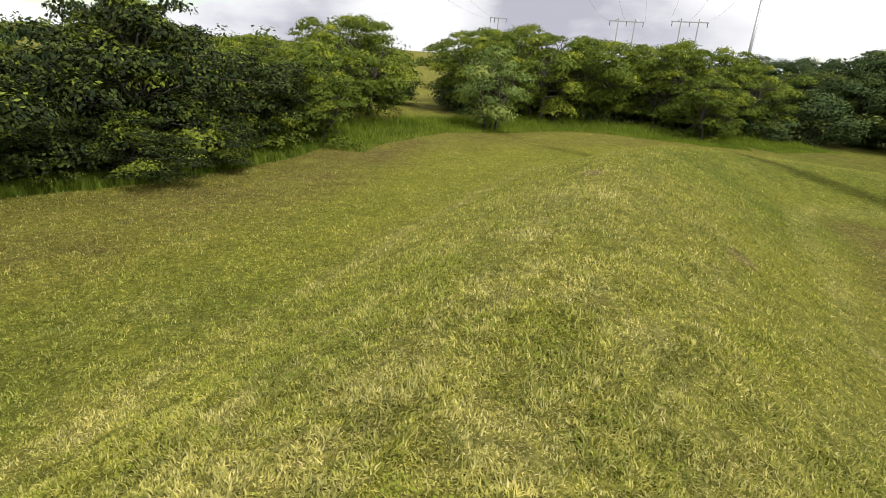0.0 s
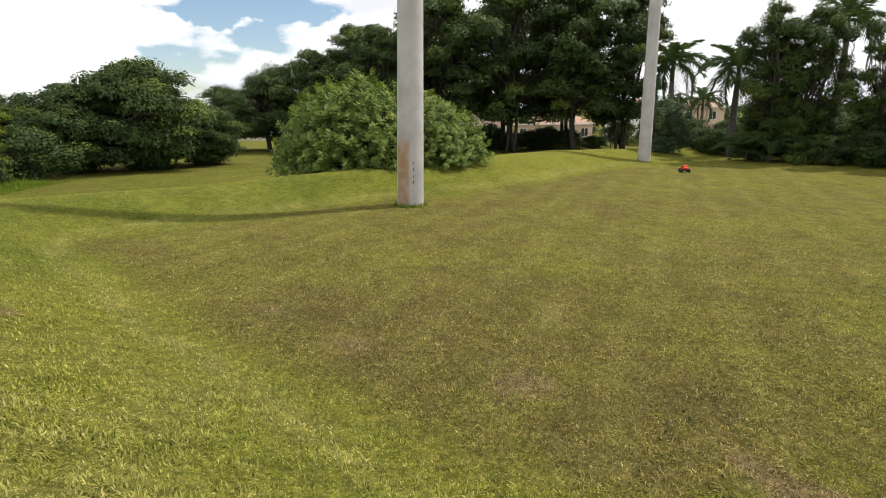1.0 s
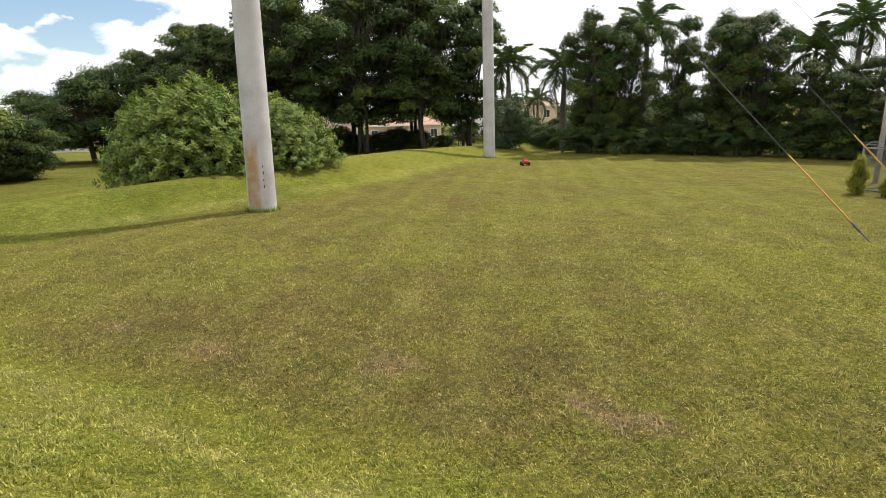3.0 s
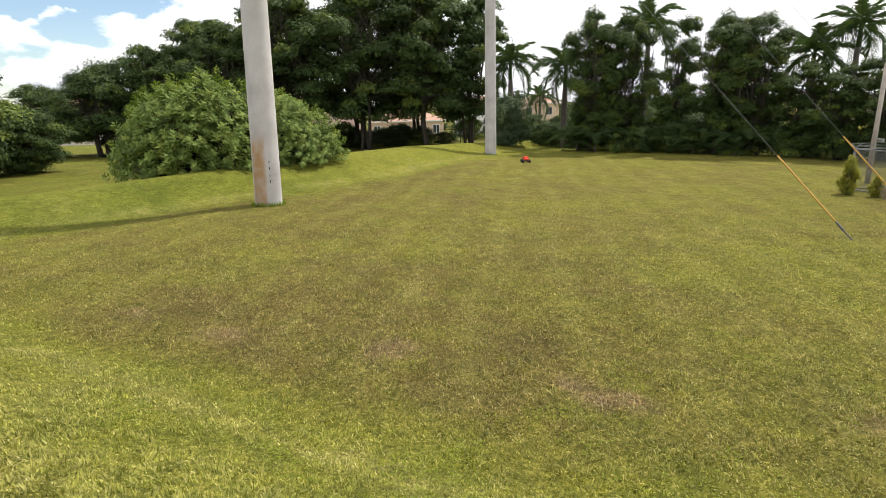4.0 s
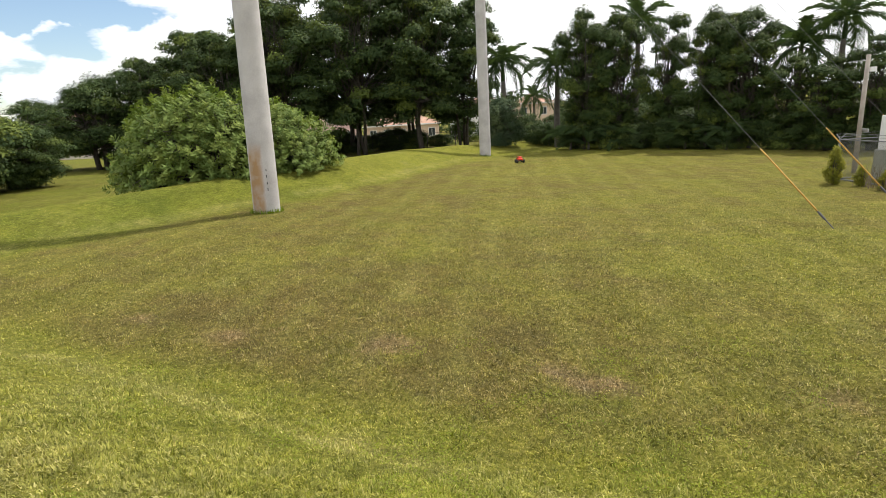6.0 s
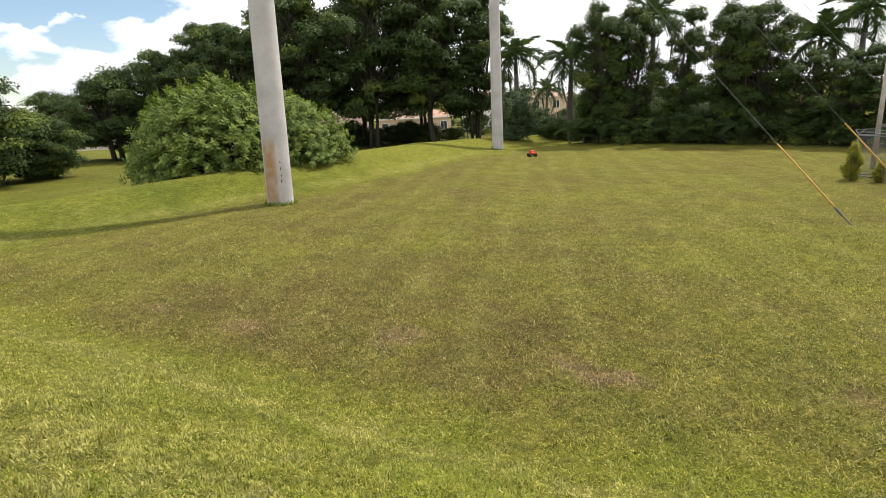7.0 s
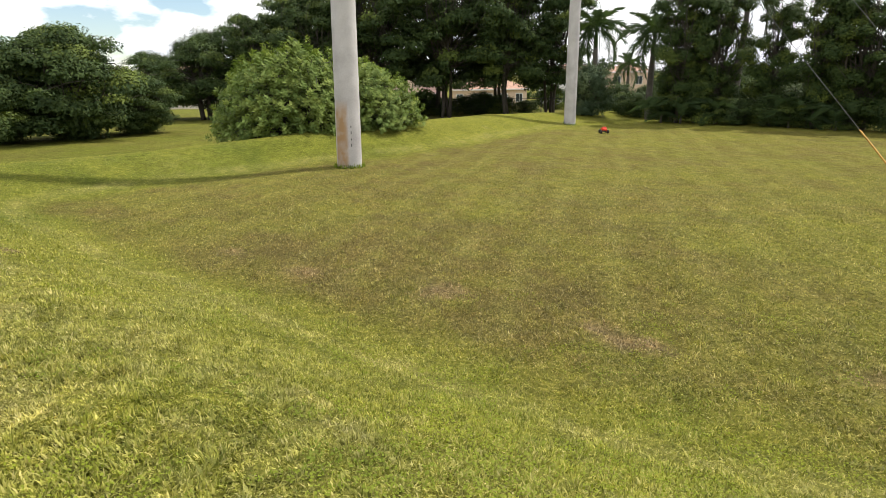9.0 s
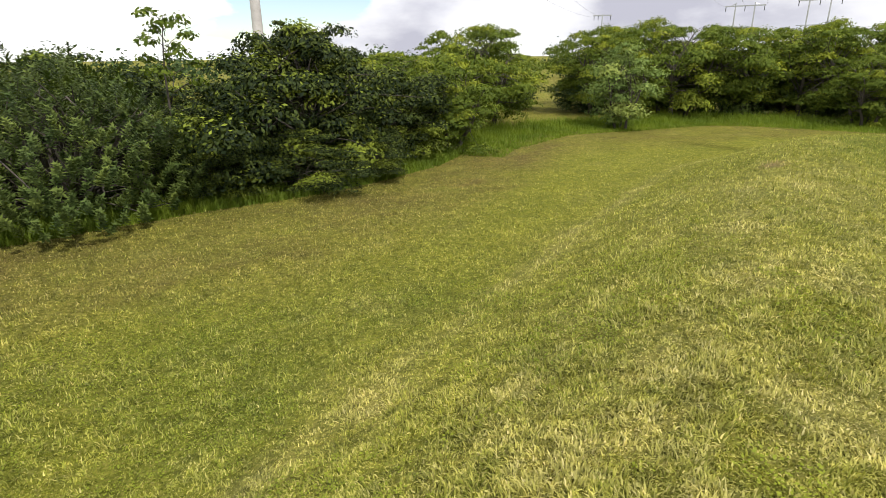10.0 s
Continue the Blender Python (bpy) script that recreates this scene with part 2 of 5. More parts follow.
def concrete_material():
    """Spun concrete with weathering, and a rust run on one flank."""
    m, nt, bsdf = start_material("pole_concrete", 0.85)
    n1, n2 = noise_node(nt, 1.2, 6), noise_node(nt, 40, 4)
    base = ramp(nt, [(0.3, (0.36, 0.34, 0.34)), (0.7, (0.52, 0.50, 0.50))])
    nt.links.new(n1.outputs["Fac"], base.inputs[0])
    grain = ramp(nt, [(0.3, (0.85, 0.85, 0.85)), (0.7, (1.1, 1.1, 1.1))])
    nt.links.new(n2.outputs["Fac"], grain.inputs[0])
    col = mix_colour(nt, "MULTIPLY", 1.0, base.outputs[0], grain.outputs[0])
    at = nt.nodes.new("ShaderNodeAttribute")
    at.attribute_name = "rust"
    rn = noise_node(nt, 3, 4)
    mul = nt.nodes.new("ShaderNodeMath")
    mul.operation = "MULTIPLY"
    nt.links.new(at.outputs["Fac"], mul.inputs[0])
    rr = ramp(nt, [(0.3, (0.45, 0.45, 0.45)), (0.55, (0.95, 0.95, 0.95))])
    nt.links.new(rn.outputs["Fac"], rr.inputs[0])
    nt.links.new(rr.outputs[0], mul.inputs[1])
    col = mix_colour(nt, "MIX", mul.outputs[0], col, (0.32, 0.19, 0.085))
    nt.links.new(col, bsdf.inputs["Base Color"])
    b = nt.nodes.new("ShaderNodeBump")
    b.inputs["Strength"].default_value = 0.25
    b.inputs["Distance"].default_value = 0.01
    nt.links.new(n2.outputs["Fac"], b.inputs["Height"])
    nt.links.new(b.outputs[0], bsdf.inputs["Normal"])
    return m


SOD = turf("sod", False)
BLADE = turf("grass_blade", True)
CONCRETE = concrete_material()
BARK = plain("bark", (0.060, 0.050, 0.040), 0.9, vary=0.3, scale=5, bump=0.6, bump_scale=25)
BARK_PALE = plain("palm_bark", (0.105, 0.092, 0.08), 0.85, vary=0.2, scale=4, bump=0.3)
LEAF_FICUS = leafy("leaf_ficus", (0.018, 0.032, 0.014), (0.042, 0.070, 0.026), (0.110, 0.148, 0.040), 0.15)
LEAF_FERNY = leafy("leaf_ferny", (0.024, 0.042, 0.006), (0.080, 0.115, 0.015), (0.205, 0.245, 0.034), 0.24)
LEAF_MID = leafy("leaf_mid", (0.018, 0.032, 0.012), (0.040, 0.068, 0.023), (0.120, 0.160, 0.040), 0.14)
# near-black mid tone carries inner shade, light tone the sunlit tops
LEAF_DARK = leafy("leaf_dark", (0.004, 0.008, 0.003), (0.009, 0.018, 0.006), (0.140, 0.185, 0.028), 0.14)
LEAF_ROSETTE = leafy("leaf_rosette", (0.060, 0.096, 0.022), (0.130, 0.185, 0.050), (0.235, 0.290, 0.100), 0.22)
LEAF_OLEANDER = leafy("leaf_oleander", (0.016, 0.028, 0.008), (0.050, 0.078, 0.020), (0.125, 0.165, 0.045), 0.16)
CLOVER = leafy("clover_leaf", (0.120, 0.150, 0.018), (0.215, 0.255, 0.032), (0.300, 0.330, 0.062), 0.35)
LEAF_PALM = leafy("leaf_palm", (0.030, 0.055, 0.026), (0.058, 0.092, 0.042), (0.105, 0.145, 0.070), 0.28)
LEAF_SILVER = leafy("leaf_silver", (0.035, 0.060, 0.035), (0.065, 0.100, 0.058), (0.110, 0.150, 0.090), 0.2)
LEAF_YELLOW = leafy("leaf_yellow", (0.100, 0.110, 0.014), (0.200, 0.205, 0.030), (0.320, 0.310, 0.060), 0.3)
TALL_GRASS = leafy("tall_grass_leaf", (0.080, 0.130, 0.014), (0.155, 0.215, 0.026), (0.260, 0.300, 0.070), 0.4)
STEEL = plain("galvanised_steel", (0.42, 0.43, 0.44), 0.45, 0.8, 0.1)
FENCE_STEEL = plain("dull_galvanised", (0.17, 0.175, 0.18), 0.7, 0.3, 0.15)
CABLE = plain("cable_steel", (0.085, 0.085, 0.09), 0.75, 0.2, 0.1)
YELLOW = plain("guard_yellow", (0.40, 0.21, 0.02), 0.6, vary=0.15)
WOOD_POLE = plain("weathered_wood", (0.33, 0.29, 0.25), 0.9, vary=0.2, scale=3, bump=0.3)
WHITE = plain("white_enamel", (0.72, 0.72, 0.72), 0.5, vary=0.05)
STUCCO_PEACH = plain("stucco_peach", (0.62, 0.47, 0.36), 0.9, vary=0.06, scale=0.8)
STUCCO_CREAM = plain("stucco_cream", (0.66, 0.60, 0.50), 0.9, vary=0.06, scale=0.8)
STUCCO_PINK = plain("stucco_pink", (0.60, 0.42, 0.38), 0.9, vary=0.06, scale=0.8)
ROOF_TILE = plain("roof_tile", (0.40, 0.24, 0.17), 0.85, vary=0.25, scale=2)
GLASS_DARK = plain("window_glass", (0.04, 0.05, 0.06), 0.1, vary=0.1)
RED = plain("red_lacquer", (0.70, 0.045, 0.015), 0.35, vary=0.06)
RUBBER = plain("black_rubber", (0.018, 0.018, 0.019), 0.85, vary=0.2, scale=40, bump=0.4)
BLACK = plain("black_plastic", (0.022, 0.022, 0.024), 0.5, vary=0.15)
ORANGE = plain("anodised_orange", (0.62, 0.14, 0.03), 0.4, 0.5)
SMOKED = plain("smoked_window", (0.22, 0.24, 0.27), 0.18, vary=0.05)
DEBRIS = plain("bare_twig", (0.22, 0.17, 0.12), 0.9, vary=0.3)


# ---- mesh tools ----
def from_arrays(name, verts, faces, material, parent=None, smooth=False, label=""):
    """verts (n, 3) and faces (m, k) as arrays or lists; one mesh object."""
    me = bpy.data.meshes.new(name)
    verts = np.asarray(verts, dtype=np.float32)
    if isinstance(faces, np.ndarray):
        k = faces.shape[1]
        me.vertices.add(len(verts))
        me.vertices.foreach_set("co", verts.ravel())
        me.loops.add(faces.size)
        me.loops.foreach_set("vertex_index", faces.astype(np.int32).ravel())
        me.polygons.add(len(faces))
        me.polygons.foreach_set("loop_start", np.arange(0, faces.size, k, dtype=np.int32))
        me.update(calc_edges=True)
    else:
        me.from_pydata([tuple(map(float, v)) for v in verts], [], faces)
        me.update()
    if smooth:
        me.polygons.foreach_set("use_smooth", np.ones(len(me.polygons), dtype=bool))
    me.materials.append(material)
    ob = new(name, me)
    if parent is not None:
        ob.parent = parent
    if label:
        ob["label"] = label
    return ob


class Solid:
    """Collects vertices and faces of one part."""

    def __init__(self):
        self.v, self.f = [], []

    def box(self, lo, hi, m=None, taper=1.0):
        n = len(self.v)
        cx, cy = (lo[0] + hi[0]) / 2, (lo[1] + hi[1]) / 2
        for z in (lo[2], hi[2]):
            k = 1.0 if z == lo[2] else taper
            for x, y in ((lo[0], lo[1]), (hi[0], lo[1]), (hi[0], hi[1]), (lo[0], hi[1])):
                p = Vector((cx + (x - cx) * k, cy + (y - cy) * k, z))
                self.v.append(tuple(m @ p) if m else tuple(p))
        for q in ((3, 2, 1, 0), (4, 5, 6, 7), (0, 1, 5, 4), (1, 2, 6, 5), (2, 3, 7, 6), (3, 0, 4, 7)):
            self.f.append(tuple(n + i for i in q))
        return self

    def tube(self, path, radii, sides=8, caps=True):
        n = len(self.v)
        path = [Vector(p) for p in path]
        if not hasattr(radii, "__len__"):
            radii = [radii] * len(path)
        side = None
        for i, p in enumerate(path):
            along = (path[min(i + 1, len(path) - 1)] - path[max(i - 1, 0)]).normalized()
            ref = side if side is not None else (Vector((1, 0, 0)) if abs(along.x) < 0.8 else Vector((0, 1, 0)))
            side = (ref - along * ref.dot(along)).normalized()
            up = along.cross(side)
            for k in range(sides):
                a = 2 * math.pi * k / sides
                self.v.append(tuple(p + (side * math.cos(a) + up * math.sin(a)) * radii[i]))
        for i in range(len(path) - 1):
            for k in range(sides):
                a, b = n + i * sides + k, n + i * sides + (k + 1) % sides
                self.f.append((a, b, b + sides, a + sides))
        if caps:
            self.f.append(tuple(n + k for k in reversed(range(sides))))
            e = n + (len(path) - 1) * sides
            self.f.append(tuple(e + k for k in range(sides)))
        return self

    def face(self, *pts):
        n = len(self.v)
        self.v += [tuple(p) for p in pts]
        self.f.append(tuple(range(n, n + len(pts))))
        return self

    def prism(self, outline, a, b, axis=1):
        """An outline in the plane across axis (0 x, 1 y, 2 z), from a to b along it."""
        n, k = len(self.v), len(outline)
        for t in (a, b):
            for u, w in outline:
                p = [u, w]
                p.insert(axis, t)
                self.v.append(tuple(p))
        self.f.append(tuple(n + i for i in range(k)))
        self.f.append(tuple(n + k + i for i in reversed(range(k))))
        for i in range(k):
            j = (i + 1) % k
            self.f.append((n + i, n + k + i, n + k + j, n + j))
        return self

    def make(self, name, material, parent=None, smooth=False, label="", bevel=0.0):
        ob = from_arrays(name, self.v, self.f, material, parent, smooth, label)
        bm = bmesh.new()
        bm.from_mesh(ob.data)
        bmesh.ops.recalc_face_normals(bm, faces=bm.faces)
        if bevel:
            bmesh.ops.bevel(bm, geom=bm.edges[:], offset=bevel, segments=2, affect="EDGES", profile=0.6)
        bm.to_mesh(ob.data)
        bm.free()
        if smooth:
            ob.data.polygons.foreach_set("use_smooth", np.ones(len(ob.data.polygons), dtype=bool))
        return ob


def thing(name, at, label, category, group="", turn=0.0):
    ob = new(name)
    ob.empty_display_size = 0.2
    ob.matrix_basis = pose(*at, 0, 0, turn)
    return tagged(ob, label, category, group)


# ---- ground ----
# the crest of the grassed bank: x, y, height over the ground beside it
CREST = np.array([(-3.0, -40.0, 1.1), (-1.6, -14.0, 1.1), (-0.5, -4.0, 1.12), (0.15, 0.0, 1.15), (1.9, 4.5, 1.18), (3.7, 8.8, 1.16),
                  (5.9, 12.9, 1.06), (8.7, 14.7, 0.80), (12.3, 14.3, 0.66), (15.3, 13.0, 0.60), (18.0, 11.4, 0.72), (20.4, 9.9, 0.85),
                  (26.0, 7.4, 0.90), (31.5, 5.6, 0.88), (35.6, 4.2, 0.78), (40.5, 2.0, 0.62), (46.0, -2.0, 0.35), (52.0, -5.0, 0.12)])
BANK_HALF = 3.8


def fine_crest():
    t = np.arange(len(CREST))
    s = np.linspace(0, len(CREST) - 1, 240)
    i = np.clip(s.astype(int), 0, len(CREST) - 2)
    u = (s - i)[:, None]
    p = [CREST[np.clip(i + k, 0, len(CREST) - 1)] for k in (-1, 0, 1, 2)]
    return 0.5 * (2 * p[1] + (p[2] - p[0]) * u + (2 * p[0] - 5 * p[1] + 4 * p[2] - p[3]) * u**2 + (3 * p[1] - p[0] - 3 * p[2] + p[3]) * u**3)


FINE = fine_crest()


def bank_exact(x, y):
    """Height of the bank over its surroundings, and the distance from its crest (+ towards the lawn inside)."""
    x, y = np.atleast_1d(np.asarray(x, float)), np.atleast_1d(np.asarray(y, float))
    best = np.full(x.shape, 1e9)
    high, side = np.zeros(x.shape), np.zeros(x.shape)
    for a, b in zip(FINE[:-1], FINE[1:]):
        dx, dy = b[0] - a[0], b[1] - a[1]
        u = np.clip(((x - a[0]) * dx + (y - a[1]) * dy) / (dx * dx + dy * dy), 0, 1)
        px, py = x - a[0] - u * dx, y - a[1] - u * dy
        d = np.hypot(px, py)
        near = d < best
        best = np.where(near, d, best)
        high = np.where(near, a[2] + u * (b[2] - a[2]), high)
        side = np.where(near, np.sign(px * dy - py * dx), side)
    k = np.clip(best / BANK_HALF, 0, 1)
    return high * (0.5 + 0.5 * np.cos(math.pi * k)), best * side


GRID_X, GRID_Y, GRID_STEP = -16.0, -46.0, 0.2
GRID = [q.reshape(530, 380) for q in bank_exact(*(q.ravel() for q in np.meshgrid(GRID_X + GRID_STEP * np.arange(380), GRID_Y + GRID_STEP * np.arange(530))))]


def bank(x, y):
    """bank_exact, read from a fine grid where that reaches."""
    x, y = np.atleast_1d(np.asarray(x, float)), np.atleast_1d(np.asarray(y, float))
    a, b = (x - GRID_X) / GRID_STEP, (y - GRID_Y) / GRID_STEP
    i, j = np.clip(a.astype(int), 0, 378), np.clip(b.astype(int), 0, 528)
    u, v = np.clip(a - i, 0, 1), np.clip(b - j, 0, 1)
    high, side = ((g[j, i] * (1 - u) + g[j, i + 1] * u) * (1 - v) + (g[j + 1, i] * (1 - u) + g[j + 1, i + 1] * u) * v for g in GRID)
    out = (a < 0) | (a > 379) | (b < 0) | (b > 529)
    if out.any():
        high[out], side[out] = bank_exact(x[out], y[out])
    return high, side


def soft_noise(x, y, size, seed=0.0):
    """Smooth uneven lattice noise, -1 to 1."""
    a, b = x / size + 31.7 * seed, y / size - 17.3 * seed
    i, j = np.floor(a), np.floor(b)
    u, v = a - i, b - j
    u, v = u * u * (3 - 2 * u), v * v * (3 - 2 * v)

    def lot(p, q):
        h = np.sin(p * 127.1 + q * 311.7 + seed * 74.7) * 43758.5453
        return (h - np.floor(h)) * 2 - 1

    return (lot(i, j) * (1 - u) + lot(i + 1, j) * u) * (1 - v) + (lot(i, j + 1) * (1 - u) + lot(i + 1, j + 1) * u) * v


def layered(x, y, size, seed=0.0):
    return soft_noise(x, y, size, seed) * 0.5 + soft_noise(x, y, size * 0.43, seed + 1) * 0.3 + soft_noise(x, y, size * 0.17, seed + 2) * 0.25


def ground_z(x, y):
    x, y = np.atleast_1d(np.asarray(x, float)), np.atleast_1d(np.asarray(y, float))
    fall = -0.020 * np.clip(x - 8.0, 0, 52) - 0.045 * np.clip(x - 60.0, 0, 55)
    rough = 0.03 * soft_noise(x, y, 2.3, 1) + 0.012 * soft_noise(x, y, 0.7, 2)
    return fall + bank(x, y)[0] + rough


def on_ground(x, y):
    return float(ground_z(x, y)[0])


def dryness(x, y):
    """0: green, 1: brown. The lawn in the hollow and beyond the bank has dried out in patches."""
    _, side = bank(x, y)
    inside = np.clip((side - 3.15 - 0.35 * soft_noise(x, y, 0.9, 9)) / 0.9, 0, 1) * np.clip((40 - x) / 8, 0, 1)
    outside = np.clip((-side - 5.2 + 0.9 * soft_noise(x, y, 2.2, 4)) / 1.6, 0, 1) * np.clip((np.hypot(x, y) - 6.0) / 2.0, 0, 1)
    n = layered(x, y, 1.5, 3)
    near = np.exp(-(((x - 6.6) / 2.6) ** 2 + ((y - 2.6) / 3.4) ** 2))
    far_green = np.clip((-y - 0.5 + 0.1 * x) / 5, 0, 1)
    lush = np.maximum(np.clip((x - 9.0) / 4, 0, 1) * np.clip((y - 15.0) / 4, 0, 1), np.clip((y - 23.0) / 2, 0, 1))
    outside = outside * (1 - 0.45 * lush)
    d = inside * (0.56 + 0.42 * near - 0.16 * far_green + 0.12 * np.clip((x - 9) / 6, 0, 1) + 0.34 * n) + outside * (0.54 + 0.45 * layered(x, y, 2.6, 6))
    fine = soft_noise(x, y, 0.16, 31) * 0.5 + soft_noise(x, y, 0.07, 33) * 0.4
    return np.clip(d + 0.16 * np.clip(n, 0, 1) + (0.10 + 0.50 * np.clip(d, 0, 1)) * fine, 0, 1)


def bleach(x, y):
    """0 to 1: straw-coloured thatch, most of it along the crest of the bank and in small worn spots."""
    _, side = bank(x, y)
    lanes = 0.12 * np.sin(side * 7.0 + 0.6 * soft_noise(x, y, 2.0, 21))
    top = np.exp(-((side / 2.4) ** 2)) * (1 - 0.85 * np.clip((np.hypot(x, y) - 8.5) / 3, 0, 1)) * np.clip(0.44 + lanes + 0.75 * layered(x, y, 0.9, 12), 0, 1)
    for edge, wide in ((2.85, 0.25), (-2.95, 0.20)):
        top = np.maximum(top, np.exp(-(((side - edge - 0.12 * soft_noise(x, y, 1.2, 23)) / wide) ** 2)) * np.clip(0.72 + 0.7 * layered(x, y, 0.7, 25), 0, 1))
    spots = np.clip((layered(x, y, 0.8, 15) - 0.36) * 3.0, 0, 1) * 0.38
    rows = np.clip((side - 3.5) / 1.0, 0, 1) * np.exp(-((((y + 0.06 * x + 0.15 * soft_noise(x, y, 3.0, 41)) % 1.15) - 0.5) / 0.16) ** 2) * 0.24
    for px, py, q in WORN:
        worn = np.hypot(x - px, (y - py) * 0.8) / q + 0.45 * soft_noise(x, y, 0.2, 55) + 0.25 * soft_noise(x, y, 0.08, 57)
        spots = np.maximum(spots, np.clip(1.4 - worn, 0, 1))
    return np.clip((top * 0.75 + spots) * (1 + 0.7 * soft_noise(x, y, 0.12, 35)) + rows, 0, 0.9)


# bare and dead spots in the sod: x, y, radius
DEAD = ((5.78, 1.02, 0.26), (4.88, -1.20, 0.26), (6.04, 3.20, 0.22), (6.9, 5.0, 0.18), (5.60, 1.25, 0.16), (5.15, -0.95, 0.16), (4.5, -3.3, 0.17), (6.3, 2.6, 0.13),
        (4.2, 6.2, 0.16), (3.2, 9.2, 0.2))
# straw-coloured worn spots on the bank
WORN = ((1.90, 0.96, 0.14), (-0.25, 1.95, 0.26), (0.35, 2.65, 0.2), (-0.5, 2.9, 0.16), (0.95, 2.2, 0.24), (1.75, 3.95, 0.2), (1.14, 3.96, 0.16), (1.24, 1.32, 0.12), (0.1, 2.2, 0.22), (1.6, 5.5, 0.22), (2.1, 3.4, 0.16), (0.3, 1.6, 0.13), (-1.6, 3.4, 0.22), (2.9, 7.4, 0.2))


def deadness(x, y):
    d = np.zeros(np.shape(x))
    for px, py, r in DEAD:
        q = np.hypot(x - px, (y - py) * 0.8) / r + 0.45 * soft_noise(x, y, 0.22, 51) + 0.25 * soft_noise(x, y, 0.09, 53)
        d = np.maximum(d, np.clip(1.25 - q, 0, 1))
    return np.clip(d * 1.2, 0, 0.85)


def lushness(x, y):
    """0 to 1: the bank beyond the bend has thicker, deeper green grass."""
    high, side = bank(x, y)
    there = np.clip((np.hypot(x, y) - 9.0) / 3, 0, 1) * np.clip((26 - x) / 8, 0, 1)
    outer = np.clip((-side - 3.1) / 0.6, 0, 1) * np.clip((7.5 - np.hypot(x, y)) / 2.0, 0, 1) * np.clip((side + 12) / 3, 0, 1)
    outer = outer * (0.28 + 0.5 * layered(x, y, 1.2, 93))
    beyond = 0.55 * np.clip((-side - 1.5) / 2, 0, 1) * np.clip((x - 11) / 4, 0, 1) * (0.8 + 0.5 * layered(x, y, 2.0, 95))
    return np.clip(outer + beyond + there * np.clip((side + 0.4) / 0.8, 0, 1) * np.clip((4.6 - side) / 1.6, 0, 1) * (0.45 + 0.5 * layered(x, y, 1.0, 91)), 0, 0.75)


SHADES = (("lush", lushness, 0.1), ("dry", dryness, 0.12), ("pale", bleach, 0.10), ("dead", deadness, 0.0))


def graded(lo, hi, step, far):
    mid = list(np.arange(lo, hi + 1e-6, step))
    up, d, p = [], step, hi
    while p < far:
        d *= 1.35
        p += d
        up.append(p)
    down, d, p = [], step, lo
    while p > -far:
        d *= 1.35
        p -= d
        down.append(p)
    return np.array(down[::-1] + mid + up)


def build_ground():
    xs, ys = graded(-12, 48, 0.33, 2500), graded(-14, 34, 0.33, 2500)
    gx, gy = np.meshgrid(xs, ys)
    z = ground_z(gx.ravel(), gy.ravel())
    verts = np.c_[gx.ravel(), gy.ravel(), z]
    nx, ny = len(xs), len(ys)
    i = (np.arange(ny - 1)[:, None] * nx + np.arange(nx - 1)[None]).ravel()
    faces = np.c_[i, i + 1, i + nx + 1, i + nx]
    ob = from_arrays("ground", verts, faces, SOD, smooth=True)
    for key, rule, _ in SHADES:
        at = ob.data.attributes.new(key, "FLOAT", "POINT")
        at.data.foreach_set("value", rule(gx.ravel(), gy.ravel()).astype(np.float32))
    tagged(ob, "mown lawn rising to a rounded grass bank, sun-dried brown in the hollow", "ground", kind="structure")


build_ground()


def blades(name, x, y, length, width, material, rng, lean=0.9, sink=0.01):
    """Bent grass leaves at the given places, three triangles each."""
    n = len(x)
    z = ground_z(x, y) - sink
    yaw = 5.0 * soft_noise(x, y, 0.13, 71) + 1.0 * soft_noise(x, y, 0.6, 73) + rng.normal(0, 1.1, n)
    tilt = rng.uniform(0.15, lean, n)
    ax, ay = np.cos(yaw), np.sin(yaw)
    sx, sy = -ay * width / 2, ax * width / 2
    base = np.c_[x, y, z]
    out = np.c_[ax, ay, np.zeros(n)]
    side = np.c_[sx, sy, np.zeros(n)]
    up = np.array([0, 0, 1.0])
    m = base + out * (length * 0.5 * np.sin(tilt * 0.7))[:, None] + up * (length * 0.5 * np.cos(tilt * 0.7))[:, None]
    tip = m + out * (length * 0.5 * np.sin(np.minimum(tilt * 1.5, 1.7)))[:, None] + up * (length * 0.5 * np.cos(np.minimum(tilt * 1.5, 1.7)))[:, None]
    v = np.stack([base - side, base + side, m - side * 0.85, m + side * 0.85, tip], 1).reshape(-1, 3)
    i = np.arange(n)[:, None] * 5
    f = np.concatenate([i + [0, 1, 3], i + [0, 3, 2], i + [2, 3, 4]], 1).reshape(-1, 3)
    ob = from_arrays(name, v, f, material)
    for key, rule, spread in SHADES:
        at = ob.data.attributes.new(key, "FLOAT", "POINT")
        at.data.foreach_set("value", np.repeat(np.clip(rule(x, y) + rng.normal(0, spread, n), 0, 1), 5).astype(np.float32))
    return ob


